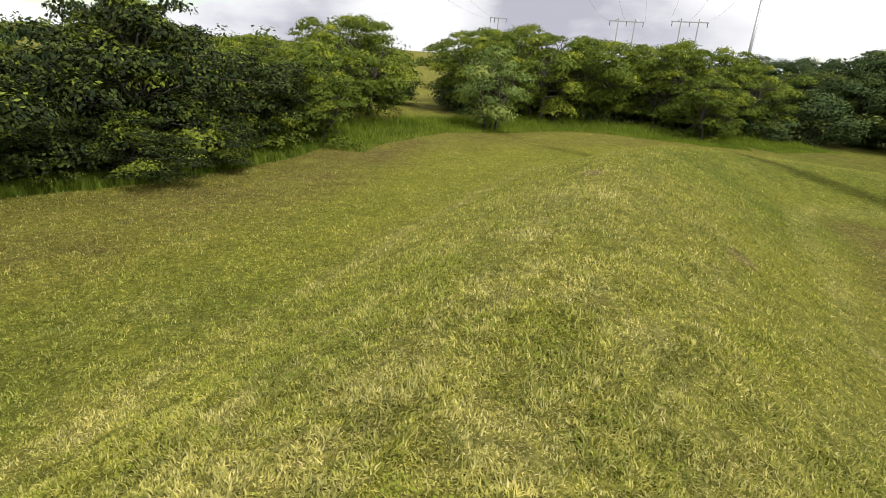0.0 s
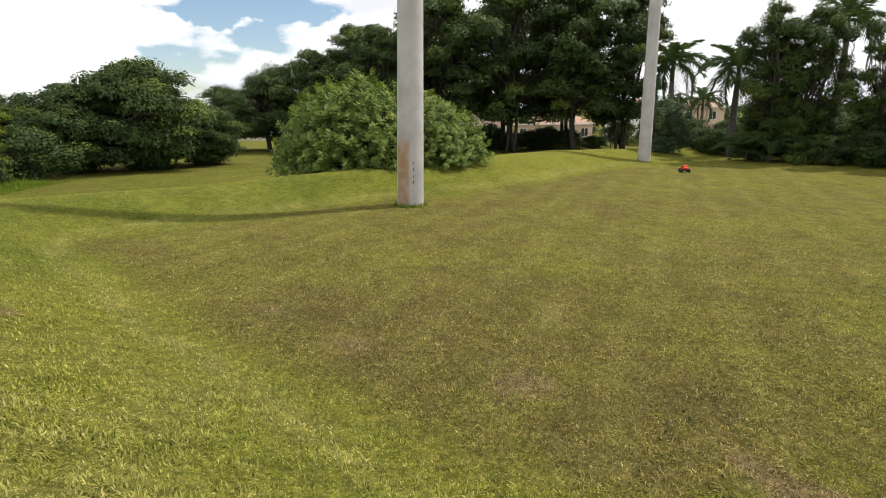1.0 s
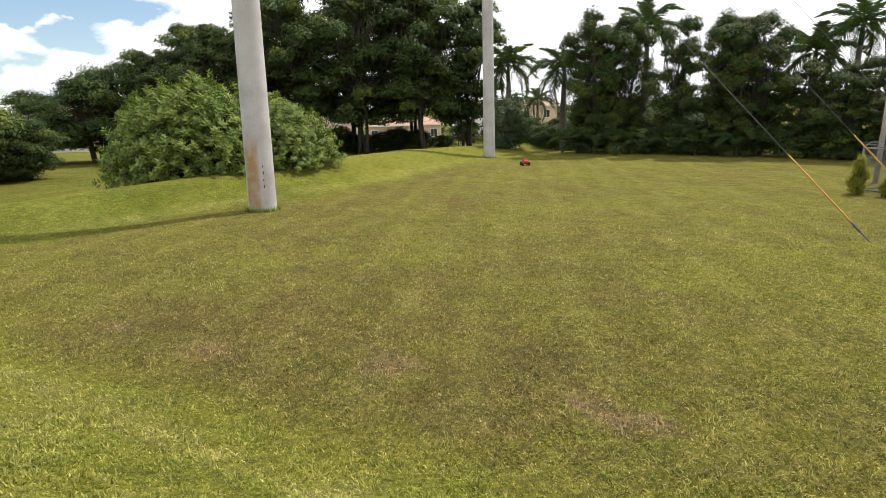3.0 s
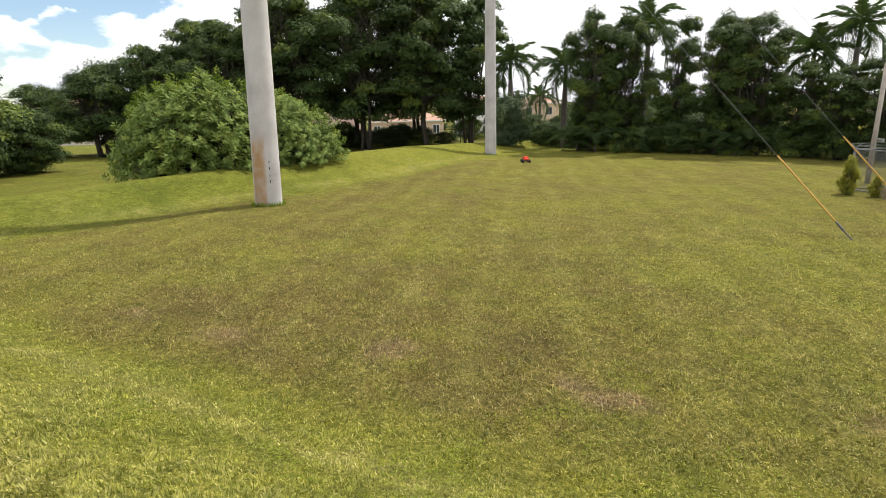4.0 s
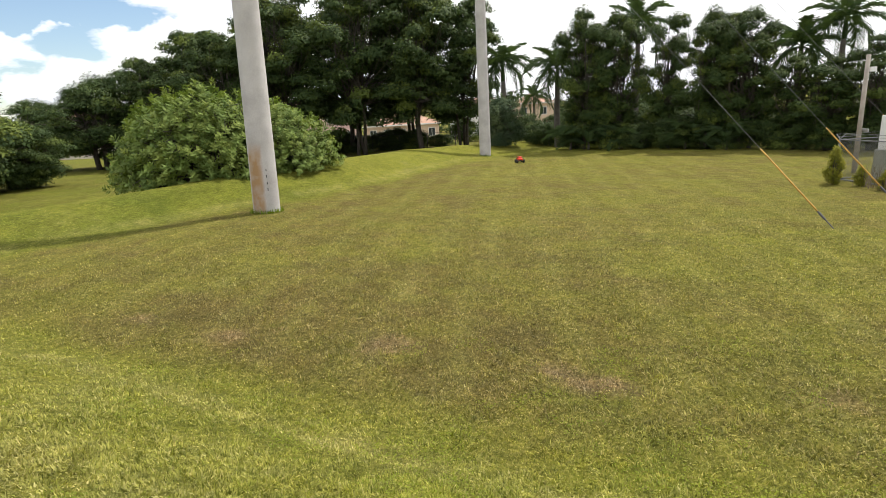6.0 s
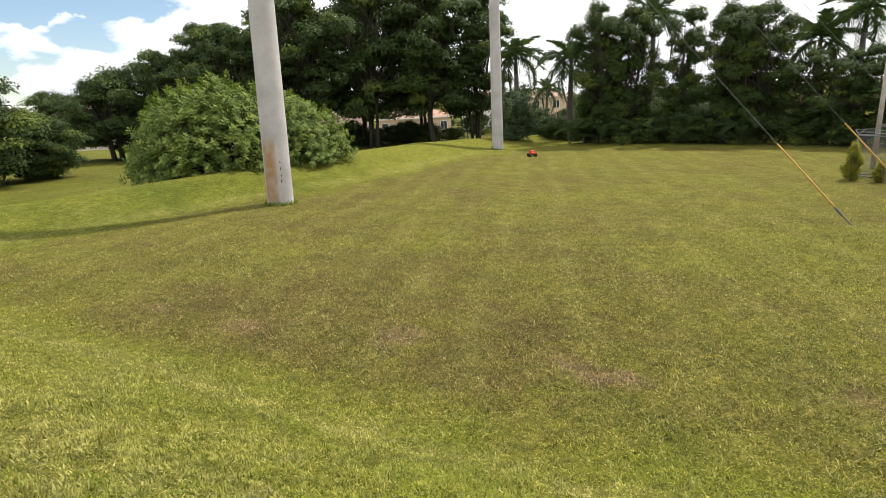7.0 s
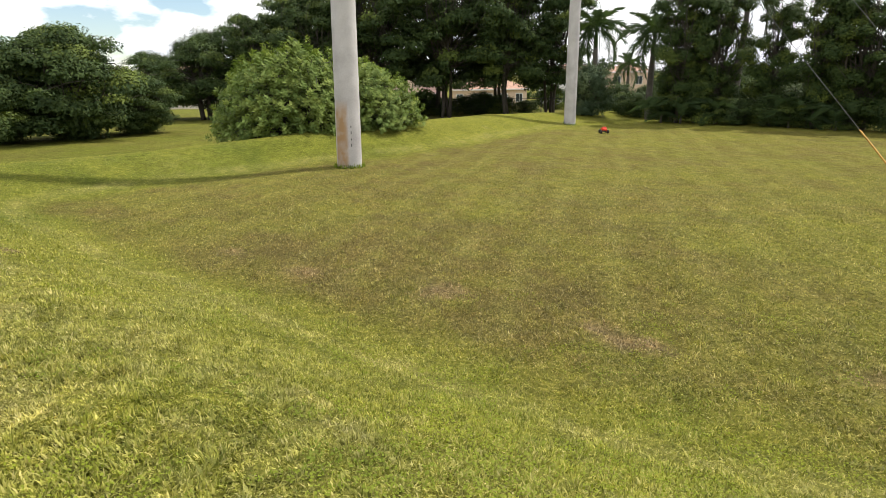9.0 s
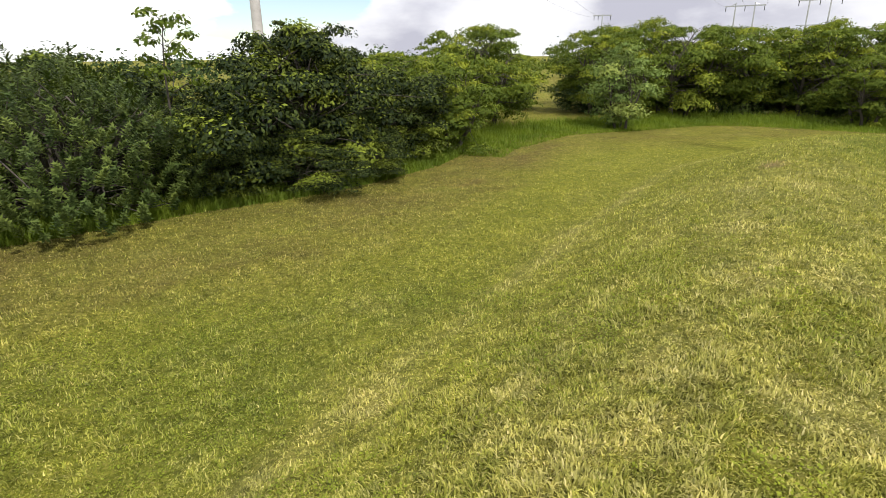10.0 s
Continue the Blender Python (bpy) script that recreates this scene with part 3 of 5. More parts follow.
def build_lawn():
    rng = np.random.default_rng(3)
    n = 600000
    # closer to the standing place the leaves stand denser and finer
    share = rng.uniform(0, 1, n)
    d = np.where(share < 0.26, 3.0 * np.sqrt(rng.uniform(0, 1, n)), 3.0 * (20 / 3.0) ** rng.uniform(0, 1, n))
    b = np.radians(rng.uniform(-62, 138, n))
    x, y = d * np.sin(b), d * np.cos(b)
    grow = np.maximum(1, d / 3.2)
    length = rng.uniform(0.022, 0.056, n) * np.minimum(grow**0.1, 1.2)
    length *= 1.05 + 0.42 * soft_noise(x, y, 0.19, 75) + 0.22 * soft_noise(x, y, 0.08, 77)
    width = rng.uniform(0.006, 0.0125, n) * grow**0.25 * np.clip((22 - d) / 10, 0.2, 1)
    ob = blades("grass", x, y, length, width, BLADE, rng, 1.5)
    tagged(ob, "short coarse lawn grass, green with straw-coloured leaves", "grass", kind="stuff")


build_lawn()


# ---- poles and wires ----
def concrete_pole(at, height, r0, r1, label, rust=True, lean=0.0):
    x, y = at
    z = on_ground(x, y) - 0.15
    ob = thing("concrete_pole", (x, y, z), label, "utility pole", "concrete transmission poles")
    ob.matrix_basis = pose(x, y, z, lean, 0, 0)
    sides, rings = 28, 40
    v, f = [], []
    for i in range(rings + 1):
        h = height * (i / rings) ** 1.5
        r = r0 + (r1 - r0) * h / height
        for k in range(sides):
            a = 2 * math.pi * k / sides
            v.append((r * math.cos(a), r * math.sin(a), h))
    for i in range(rings):
        for k in range(sides):
            a, b = i * sides + k, i * sides + (k + 1) % sides
            f.append((a, b, b + sides, a + sides))
    f.append(tuple(rings * sides + k for k in range(sides)))
    shaft = from_arrays("shaft", v, f, CONCRETE, ob, smooth=True)
    at_rust = shaft.data.attributes.new("rust", "FLOAT", "POINT")
    # a rust run on the flank that faces west-north-west
    side = radians(163)
    vals = []
    for p in v:
        off = abs((math.atan2(p[1], p[0]) - side + math.pi) % (2 * math.pi) - math.pi)
        vals.append(float(rust) * max(0, min(1, (0.62 - off) / 0.12)) * max(0, min(1, (2.05 - p[2]) / 0.12)))
    at_rust.data.foreach_set("value", np.array(vals, dtype=np.float32))
    strip = Solid()
    a = radians(20)
    for h0, h1 in ((0.9, height - 1),):
        q0 = Vector((math.cos(a), math.sin(a), 0))
        strip.tube([q0 * (r0 + (r1 - r0) * h / height + 0.005) + Vector((0, 0, h)) for h in (h0, h1)], 0.010, 6)
    strip.make("ground_wire", STEEL, ob)
    for k in range(4 if rust else 0):
        marks = Solid()
        h = 1.45 - 0.2 * k
        r = r0 + (r1 - r0) * h / height + 0.004
        m = Matrix.Rotation(radians(216), 4, "Z")
        marks.box((r - 0.006, -0.012, h), (r + 0.002, 0.012, h + (0.09 if k % 2 else 0.06)), m)
        marks.make("number_mark", BLACK, ob, label="dark weathered mark")
    return ob


concrete_pole((16.40, 6.96), 26, 0.41, 0.24, "weathered grey concrete pole with a rust run near its base", lean=1.7)
concrete_pole((36.5, 0.48), 26, 0.37, 0.22, "weathered grey concrete pole beside the grass bank", False)
concrete_pole((-20.6, 40.0), 21, 0.40, 0.22, "tall grey concrete pole rising behind trees", False)


def guy_wire(anchor, top):
    x, y = anchor
    a = Vector((x, y, on_ground(x, y)))
    b = Vector(top)
    along = (b - a).normalized()
    span = (b - a).length
    ob = thing("guy_wire", a, "steel guy cable with a yellow plastic guard, anchored in the lawn", "guy wire", "guy wires")
    at = lambda d: along * d
    run = [at(0.45 + (span - 0.45) * k / 8) for k in range(9)]
    Solid().tube(run, 0.0065, 6).make("cable", CABLE, ob, True)
    Solid().tube([at(0.52), at(0.6), at(2.55), at(2.62)], [0.012, 0.017, 0.017, 0.012], 10).make("guard", YELLOW, ob, True, "yellow plastic guard")
    Solid().tube([at(-0.1), at(0.32)], 0.013, 8).make("anchor_rod", CABLE, ob)
    Solid().tube([at(0.26), at(0.30), at(0.46), at(0.52)], [0.014, 0.026, 0.026, 0.014], 8).make("turnbuckle", CABLE, ob)


guy_wire((11.3, -7.0), (36.5, 0.48, 17.6))
guy_wire((14.2, -10.0), (36.5, 0.48, 22.0))
guy_wire((18.6, -14.2), (36.5, 0.48, 25.0))


def far_tower(at, turn, high, arm_at, legs):
    x, y = at
    ob = thing("pylon", (x, y, on_ground(x, y)), "distant two-legged steel power pylon with a cross arm", "pylon", "far pylons", turn)
    half = 3.2 if legs == 2 else 0
    for sx in ((-half, half) if legs == 2 else (0,)):
        Solid().tube([(sx, 0, 0), (sx, 0, high)], [0.32, 0.2], 8).make("leg", STEEL, ob)
    Solid().box((-half - 3.6, -0.16, arm_at), (half + 3.6, 0.16, arm_at + 0.4)).make("cross_arm", STEEL, ob)
    if legs == 2:
        Solid().box((-half - 3.0, -0.12, arm_at - 8.2), (half + 3.0, 0.12, arm_at - 7.9)).make("brace", STEEL, ob)
        for sx in (-half, half):
            Solid().tube([(sx, 0, high - 0.2), (sx + (1.6 if sx > 0 else -1.6), 0, arm_at + 0.3)], 0.12, 6).make("strut", STEEL, ob)
    for sx in (-half - 3.2, 0 if legs == 2 else -1.6, half + 3.2):
        Solid().tube([(sx, 0, arm_at - 1.6), (sx, 0, arm_at)], 0.13, 6).make("insulator", BLACK, ob)
    return ob


def line_cable(tower, a, b, sag, r=0.03):
    back = tower.matrix_basis.inverted()
    a, b = Vector(a), Vector(b)
    pts = [back @ (a + (b - a) * (k / 30) - Vector((0, 0, 4 * sag * (k / 30) * (1 - k / 30)))) for k in range(31)]
    Solid().tube(pts, r, 5).make("cable", CABLE, tower, True)


tower_w = far_tower((73.2, 239.4), -17, 22.0, 20.7, 2)
tower_e = far_tower((95.2, 231.5), -22, 24.0, 22.6, 2)
tower_n = far_tower((23.0, 249.0), -6, 18.5, 17.8, 1)
for tower, a, b in ((tower_n, (23.0, 249.0, 17.2), (-12, 22, 18)), (tower_n, (19.0, 249.0, 17.2), (-20, 22, 18)), (tower_w, (66.5, 241.0, 19.4), (-2, 24, 17)),
                    (tower_w, (73.2, 239.4, 19.4), (4, 26, 18)), (tower_w, (80.0, 237.2, 19.4), (9, 28, 18)), (tower_e, (88.4, 234.0, 21.2), (14, 30, 19)),
                    (tower_e, (95.2, 231.5, 21.2), (19, 30, 20)), (tower_e, (102.0, 229.0, 21.2), (24, 30, 21))):
    line_cable(tower, a, b, 3.0, 0.022)
slim = thing("steel_pole", (79.0, 151.0, on_ground(79, 151)), "slim tall grey steel pole behind the trees", "utility pole")
Solid().tube([(0, 0, 0), (0, 0, 22.5)], [0.5, 0.28], 10).make("shaft", STEEL, slim, True)


# ---- trees ----
def leaf_mesh(name, where, normal, size, slim_ratio, material, parent, rng, axis=None, label="", lit_tone=None, round_to=None):
    """Folded leaves, two triangles each, at where (n, 3), facing normal."""
    n = len(where)
    normal = normal / np.maximum(np.linalg.norm(normal, axis=1, keepdims=True), 1e-6)
    if axis is None:
        axis = rng.normal(size=(n, 3)) + np.array([0, 0, -0.35])
    axis = axis - normal * (axis * normal).sum(1, keepdims=True)
    axis /= np.maximum(np.linalg.norm(axis, axis=1, keepdims=True), 1e-6)
    cross = np.cross(normal, axis)
    size = np.broadcast_to(size, (n,))[:, None] * rng.uniform(0.7, 1.3, (n, 1))
    w = size * slim_ratio
    base, tip = where - axis * size * 0.5, where + axis * size * 0.5 - normal * size * 0.08
    left, right = where + cross * w * 0.5 - normal * w * 0.15, where - cross * w * 0.5 - normal * w * 0.15
    v = np.stack([base, right, tip, left], 1).reshape(-1, 3)
    i = np.arange(n)[:, None] * 4
    f = np.concatenate([i + [0, 1, 2], i + [0, 2, 3]], 1).reshape(-1, 3)
    ob = from_arrays(name, v, f, material, parent, label=label)
    if round_to is not None:
        # leaves of one tuft share its rounded shading
        ob.data.polygons.foreach_set("use_smooth", np.ones(len(ob.data.polygons), dtype=bool))
        q = round_to / np.linalg.norm(round_to, axis=1, keepdims=True)
        ob.data.normals_split_custom_set_from_vertices(np.repeat(q, 4, axis=0).tolist())
    if lit_tone is not None:
        at = ob.data.attributes.new("lit_tone", "FLOAT", "POINT")
        at.data.foreach_set("value", np.repeat(lit_tone, 4).astype(np.float32))
    return ob


def puff(rng, centre, radius, flat, count):
    """Leaf places in a drooping umbrella of twigs, more of them outside, and the way each faces."""
    u = rng.normal(size=(count, 3))
    u /= np.linalg.norm(u, axis=1, keepdims=True)
    r = rng.uniform(0, 1, (count, 1)) ** 0.42
    p = u * r * radius * np.array([1, 1, flat]) * rng.uniform(0.75, 1.25, (1, 3))
    away = np.hypot(p[:, 0], p[:, 1]) / radius
    p[:, 2] -= 0.38 * radius * away**2 * (1 - 0.6 * flat)
    wob = 0.12 * radius
    p += np.stack([np.sin(p[:, 1] * 9 / radius), np.sin(p[:, 0] * 8 / radius + 1), np.sin((p[:, 0] + p[:, 1]) * 7 / radius)], 1) * wob * np.array([1, 1, 0.6])
    soft = u * np.array([1, 1, 0.8]) + np.array([0, 0, 0.55])
    return centre + p, soft + rng.normal(0, 0.38, (count, 3)), soft


def branch_path(rng, a, b, steps=5, bow=0.12):
    a, b = np.array(a, float), np.array(b, float)
    side = rng.normal(size=3) * np.linalg.norm(b - a) * bow
    return [tuple(a + (b - a) * t + side * math.sin(math.pi * t) + np.array([0, 0, 0.1 * np.linalg.norm(b - a) * math.sin(math.pi * t)])) for t in np.linspace(0, 1, steps)]


def broadleaf(name, seed, height, spread, skirt, clumps, clump_r, flat, leaves, leaf, slim_ratio, leaf_mat, label, category, trunk_r=0.16, stems=1, group="", egg=1.0, top_lit=0.4, lobes=0):
    """A tree or shrub: stems that fork into limbs, each limb ending in a tuft of leaves. skirt: height where the leaves begin.
    lobes: the crown breaks into that many separate masses with gaps between."""
    rng = np.random.default_rng(seed)
    ob = thing(name, (0, 0, 0), label, category, group)
    mid, half = (height + skirt) / 2, (height - skirt) / 2
    centres = []
    for i in range(clumps):
        t = (i + 0.5) / clumps
        zz = 1 - 2 * t
        ring = math.sqrt(max(0, 1 - abs(zz) ** (2.0 * egg)))
        a = i * 2.39996 + rng.uniform(-0.5, 0.5)
        k = rng.uniform(0.58, 1.02) if i % 4 else rng.uniform(0.2, 0.6)
        lop = 1 + 0.22 * math.sin(a * 2 + seed) + 0.16 * math.sin(a * 3 + 2 * seed + 4 * t) + 0.16 * math.sin(17 * t + seed)
        centres.append((spread * ring * k * lop * math.cos(a), spread * ring * k * lop * math.sin(a), mid + half * zz * (0.75 + 0.25 * k) + rng.uniform(-0.2, 0.2)))
    masses = []
    for j in range(lobes):
        h = (j + rng.uniform(0.2, 0.9)) / lobes
        reach = spread * math.sin(math.pi * (0.16 + 0.72 * h)) ** 0.7
        a = j * 2.39996 + rng.uniform(-0.6, 0.6)
        q = reach * rng.uniform(0.25, 0.95)
        masses.append((np.array([q * math.cos(a), q * math.sin(a), skirt + (height - skirt) * h]), clump_r * rng.uniform(1.3, 2.4)))
    for i in range(clumps if lobes else 0):
        c, r = masses[i % lobes]
        u = rng.normal(size=3)
        u *= r * rng.uniform(0.2, 1.0) / np.linalg.norm(u)
        centres[i] = tuple(c + u * np.array([1.1, 1.1, 0.62]))
    for i in range(5):
        a = rng.uniform(0, 6.28)
        q = spread * rng.uniform(0.05, 0.35)
        centres.append((q * math.cos(a), q * math.sin(a), height + clump_r * rng.uniform(-0.4, 0.2)))
    centres = np.array(centres)
    wood = Solid()
    fork = skirt * 0.8 + 0.12 * height
    feet = []
    for s in range(stems):
        a = 2 * math.pi * s / stems + seed
        apart = min(0.12 * stems, 0.2 * spread)
        foot = (apart * math.cos(a), apart * math.sin(a), -0.15)
        off, wag = min(0.35 * (stems - 1), 0.3 * spread), min(0.1, 0.06 * spread)
        top = (off * math.cos(a) + rng.normal(0, wag), off * math.sin(a) + rng.normal(0, wag), fork)
        wood.tube(branch_path(rng, foot, top, 5, 0.06), np.linspace(trunk_r, trunk_r * 0.7, 5), 8)
        lead = (top[0] * 1.6, top[1] * 1.6, height * 0.8)
        wood.tube(branch_path(rng, top, lead, 6, 0.08), np.linspace(trunk_r * 0.68, trunk_r * 0.12, 6), 6)
        feet.append((np.array(top), np.array(lead)))
    for i, c in enumerate(centres):
        top, lead = feet[i % stems]
        start = top + (lead - top) * rng.uniform(0.0, 0.6)
        if c[2] < start[2]:
            start = top
        wood.tube(branch_path(rng, start, c, 5), np.linspace(trunk_r * (0.22 if lobes else 0.36), trunk_r * 0.05, 5), 5, False)
    wood.make("trunk", BARK, ob, True)
    ps, ns, ss, ys = [], [], [], []
    for i, c in enumerate(centres):
        r = clump_r * rng.uniform(0.6, 1.4) * (0.55 if i >= clumps else 1)
        p, nn, soft = puff(rng, c, r, flat, int(leaves * (r / clump_r) ** 2))
        ps.append(p)
        ns.append(nn)
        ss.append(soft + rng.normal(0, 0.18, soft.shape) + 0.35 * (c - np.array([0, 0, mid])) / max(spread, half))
        # sunlight painted on: upward leaves of a tuft brighten; some tufts at random
        up_leaf = (soft[:, 2] > 1.0) & (rng.uniform(size=len(p)) < 0.35)
        ys.append(np.clip(rng.normal(0, 0.12, len(p)) + top_lit * up_leaf * rng.uniform(0.3, 1.0) + (rng.uniform(0.25, 0.75) if rng.uniform() < 0.18 else 0.0), 0, 1))
    ps, ns, ss, ys = np.concatenate(ps), np.concatenate(ns), np.concatenate(ss), np.concatenate(ys)
    keep = ps[:, 2] > 0.03
    leaf_mesh("crown", ps[keep], ns[keep], leaf, slim_ratio, leaf_mat, ob, rng, lit_tone=ys[keep], round_to=ss[keep])
    return ob


def rosette_shrub(name, seed, height, spread, tufts, per, leaf, slim_ratio, leaf_mat, label, upright=0.5, shoot=0.9):
    """A dense shrub whose shoots end in whorls of leaves."""
    rng = np.random.default_rng(seed)
    ob = thing(name, (0, 0, 0), label, "shrub")
    wood = Solid()
    at, face, axis = [], [], []
    for i in range(tufts):
        zz = 1 - 1.0 * (i + 0.5) / tufts
        a = i * 2.39996 + rng.uniform(-0.4, 0.4)
        ring = math.sqrt(max(0.0, 1 - zz**2.6))
        lop = 1 + 0.13 * math.sin(2 * a + seed) + 0.10 * math.sin(5 * a) + rng.normal(0, 0.05)
        k = rng.uniform(0.86, 1.05) if i % 3 else rng.uniform(0.55, 0.9)
        c = np.array([spread * ring * lop * k * math.cos(a), spread * ring * lop * k * math.sin(a), height * zz * k * (1 + 0.10 * math.sin(3 * a + seed)) + rng.uniform(-0.08, 0.18)])
        if c[2] < 0.08:
            continue
        out = np.array([math.cos(a) * ring, math.sin(a) * ring, zz * 0.8 + upright])
        out = out / np.linalg.norm(out) + rng.normal(0, 0.2, 3)
        out /= np.linalg.norm(out)
        if i % 7 == 0:
            wood.tube(branch_path(rng, (c[0] * 0.08, c[1] * 0.08, 0), c, 5), [0.05, 0.035, 0.025, 0.015, 0.008], 5, False)
        side = np.cross(out, [0.3, 0.2, 1])
        side /= np.linalg.norm(side)
        up = np.cross(out, side)
        for j in range(per):
            b = j * 2.39996 + rng.uniform(0, 0.6)
            tier = j / per
            ray = side * math.cos(b) + up * math.sin(b)
            ax = ray * (0.95 - 0.55 * tier) + out * (0.25 + 0.9 * tier) * (0.7 + 0.6 * upright)
            ax /= np.linalg.norm(ax)
            at.append(c + ax * leaf * 0.5 - out * leaf * (0.5 - shoot * tier))
            axis.append(ax)
            face.append(out * 0.9 - ray * 0.5 + rng.normal(0, 0.15, 3))
    wood.make("trunk", BARK, ob, True)
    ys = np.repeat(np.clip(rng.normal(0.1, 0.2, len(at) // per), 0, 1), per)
    leaf_mesh("crown", np.array(at), np.array(face), leaf, slim_ratio, leaf_mat, ob, rng, np.array(axis), lit_tone=ys)
    return ob


def plant_at(ob, x, y, turn=0.0, size=1.0, tall=1.0, sink=0.0):
    """Sets a thing down on the ground."""
    ob.matrix_basis = pose(x, y, on_ground(x, y) - sink, 0, 0, turn) @ Matrix.Diagonal((size, size, size * tall, 1))
    return ob


def plant_copies(ob, spots, label=""):
    for x, y, turn, size, tall in spots:
        c = copy_thing(ob, Matrix.Identity(4))
        plant_at(c, x, y, turn, size, tall)
        if label:
            c["label"] = label


# tall dark trees along the far side
FAR_GROUP = "tall trees along the far side"
row_a = broadleaf("tree", 11, 12.6, 4.6, 3.0, 170, 0.92, 0.42, 260, 0.21, 0.55, LEAF_FICUS, "tall dark-green broadleaf tree with a bare lower trunk", "tree", 0.17, 2, FAR_GROUP, lobes=30)
row_b = broadleaf("tree", 12, 12.0, 4.2, 2.7, 160, 0.92, 0.42, 260, 0.21, 0.55, LEAF_FICUS, "tall dark-green broadleaf tree with a forked trunk", "tree", 0.14, 3, FAR_GROUP, lobes=26)
row_c = broadleaf("tree", 13, 8.7, 1.75, 1.0, 150, 0.46, 0.85, 270, 0.13, 0.55, LEAF_MID, "tall uneven tree hung with climbers", "tree", 0.13, 2, FAR_GROUP, lobes=24)
row_d = broadleaf("tree", 14, 8.8, 1.5, 2.0, 84, 0.44, 0.85, 270, 0.13, 0.55, LEAF_MID, "tall slender tree with gaps in its crown", "tree", 0.11, 1, FAR_GROUP, lobes=13)
plant_at(row_a, 44.0, 16.1, 20, 1.0)
plant_at(row_b, 45.6, 10.8, 140, 1.06)
plant_at(row_c, 39.0, -6.1, 0, 1.0, 0.98)
plant_at(row_d, 36.6, -10.8, 0, 0.92, 0.94)
plant_copies(row_a, [(46.5, 5.9, 75, 1.0, 1.0), (43.5, 22.4, 200, 0.80, 0.98), (50.5, 13.0, 300, 1.05, 1.0), (49.5, 19.5, 120, 0.95, 1.0), (52, 7.5, 10, 1.0, 1.0)])
plant_copies(row_b, [(49.8, 2.6, 30, 0.98, 1.0), (41.5, 25.6, 250, 0.66, 1.0), (47.5, 24.5, 320, 0.85, 1.0), (41.6, 19.5, 95, 0.74, 1.0)])
plant_copies(row_c, [(38.2, -8.2, 75, 0.95, 0.98), (34.9, -12.8, 130, 0.95, 0.90), (33.5, -14.3, 250, 0.95, 0.86),
                     (31.5, -15.9, 20, 0.80, 0.66), (29.9, -16.9, 110, 0.80, 0.62), (28.7, -18.3, 200, 0.85, 0.70)])
plant_copies(row_d, [(38.7, -7.2, 160, 0.9, 0.98), (34.2, -13.5, 60, 0.9, 0.92)])

# the broad tree and its neighbours to the north-east
broad = broadleaf("tree", 21, 6.6, 4.0, 1.3, 130, 0.90, 0.40, 320, 0.16, 0.55, LEAF_FICUS, "rounded dark-green tree with low branches", "tree", 0.2, 2, lobes=22)
plant_at(broad, 42.2, 31.4, 0, 1.1, 0.88)
plant_copies(broad, [(45.4, 29.6, 120, 1.15, 0.98), (42.5, 36.5, 230, 0.95, 0.85), (29.5, 55.0, 10, 0.85, 0.82), (34.5, 54.0, 140, 0.9, 0.8), (39.5, 51.0, 250, 0.9, 0.8), (44.5, 46.0, 20, 0.95, 0.8), (24.5, 57.0, 190, 0.8, 0.8)])
dense = broadleaf("tree", 31, 5.6, 3.5, 0.2, 190, 0.85, 0.38, 340, 0.15, 0.5, LEAF_FICUS, "dense dark tree with foliage down to the grass", "tree", 0.2, 1, "", 0.55)
plant_at(dense, 24.6, 26.8, 0, 1.1, 0.94)
plant_copies(dense, [(22.2, 28.7, 140, 0.82, 0.98), (28.0, 25.6, 250, 0.66, 0.92)])

# shrub behind the bank, and the low growth under the tall trees
shrub = rosette_shrub("shrub", 41, 3.6, 3.3, 2300, 12, 0.23, 0.40, LEAF_ROSETTE, "large rounded shrub with light-green whorled leaves")
plant_at(shrub, 21.7, 11.5, 0, 0.94, 1.05)
shrub_b = copy_thing(shrub, Matrix.Identity(4))
plant_at(shrub_b, 23.6, 9.6, 130, 0.76)
under = broadleaf("bush", 51, 2.5, 1.7, 0.1, 54, 0.6, 0.6, 210, 0.14, 0.42, LEAF_FICUS, "dark evergreen bush under tall trees", "bush", 0.06, 4, "bushes under the far trees")
plant_at(under, 38.4, -7.7, 0, 0.85)
plant_copies(under, [(51.8 - 0.25 * math.sin(2.3 * k), 7.2 + 1.7 * k, 83 * k, 0.9 + 0.15 * math.sin(1.7 * k), 0.72) for k in range(6)])
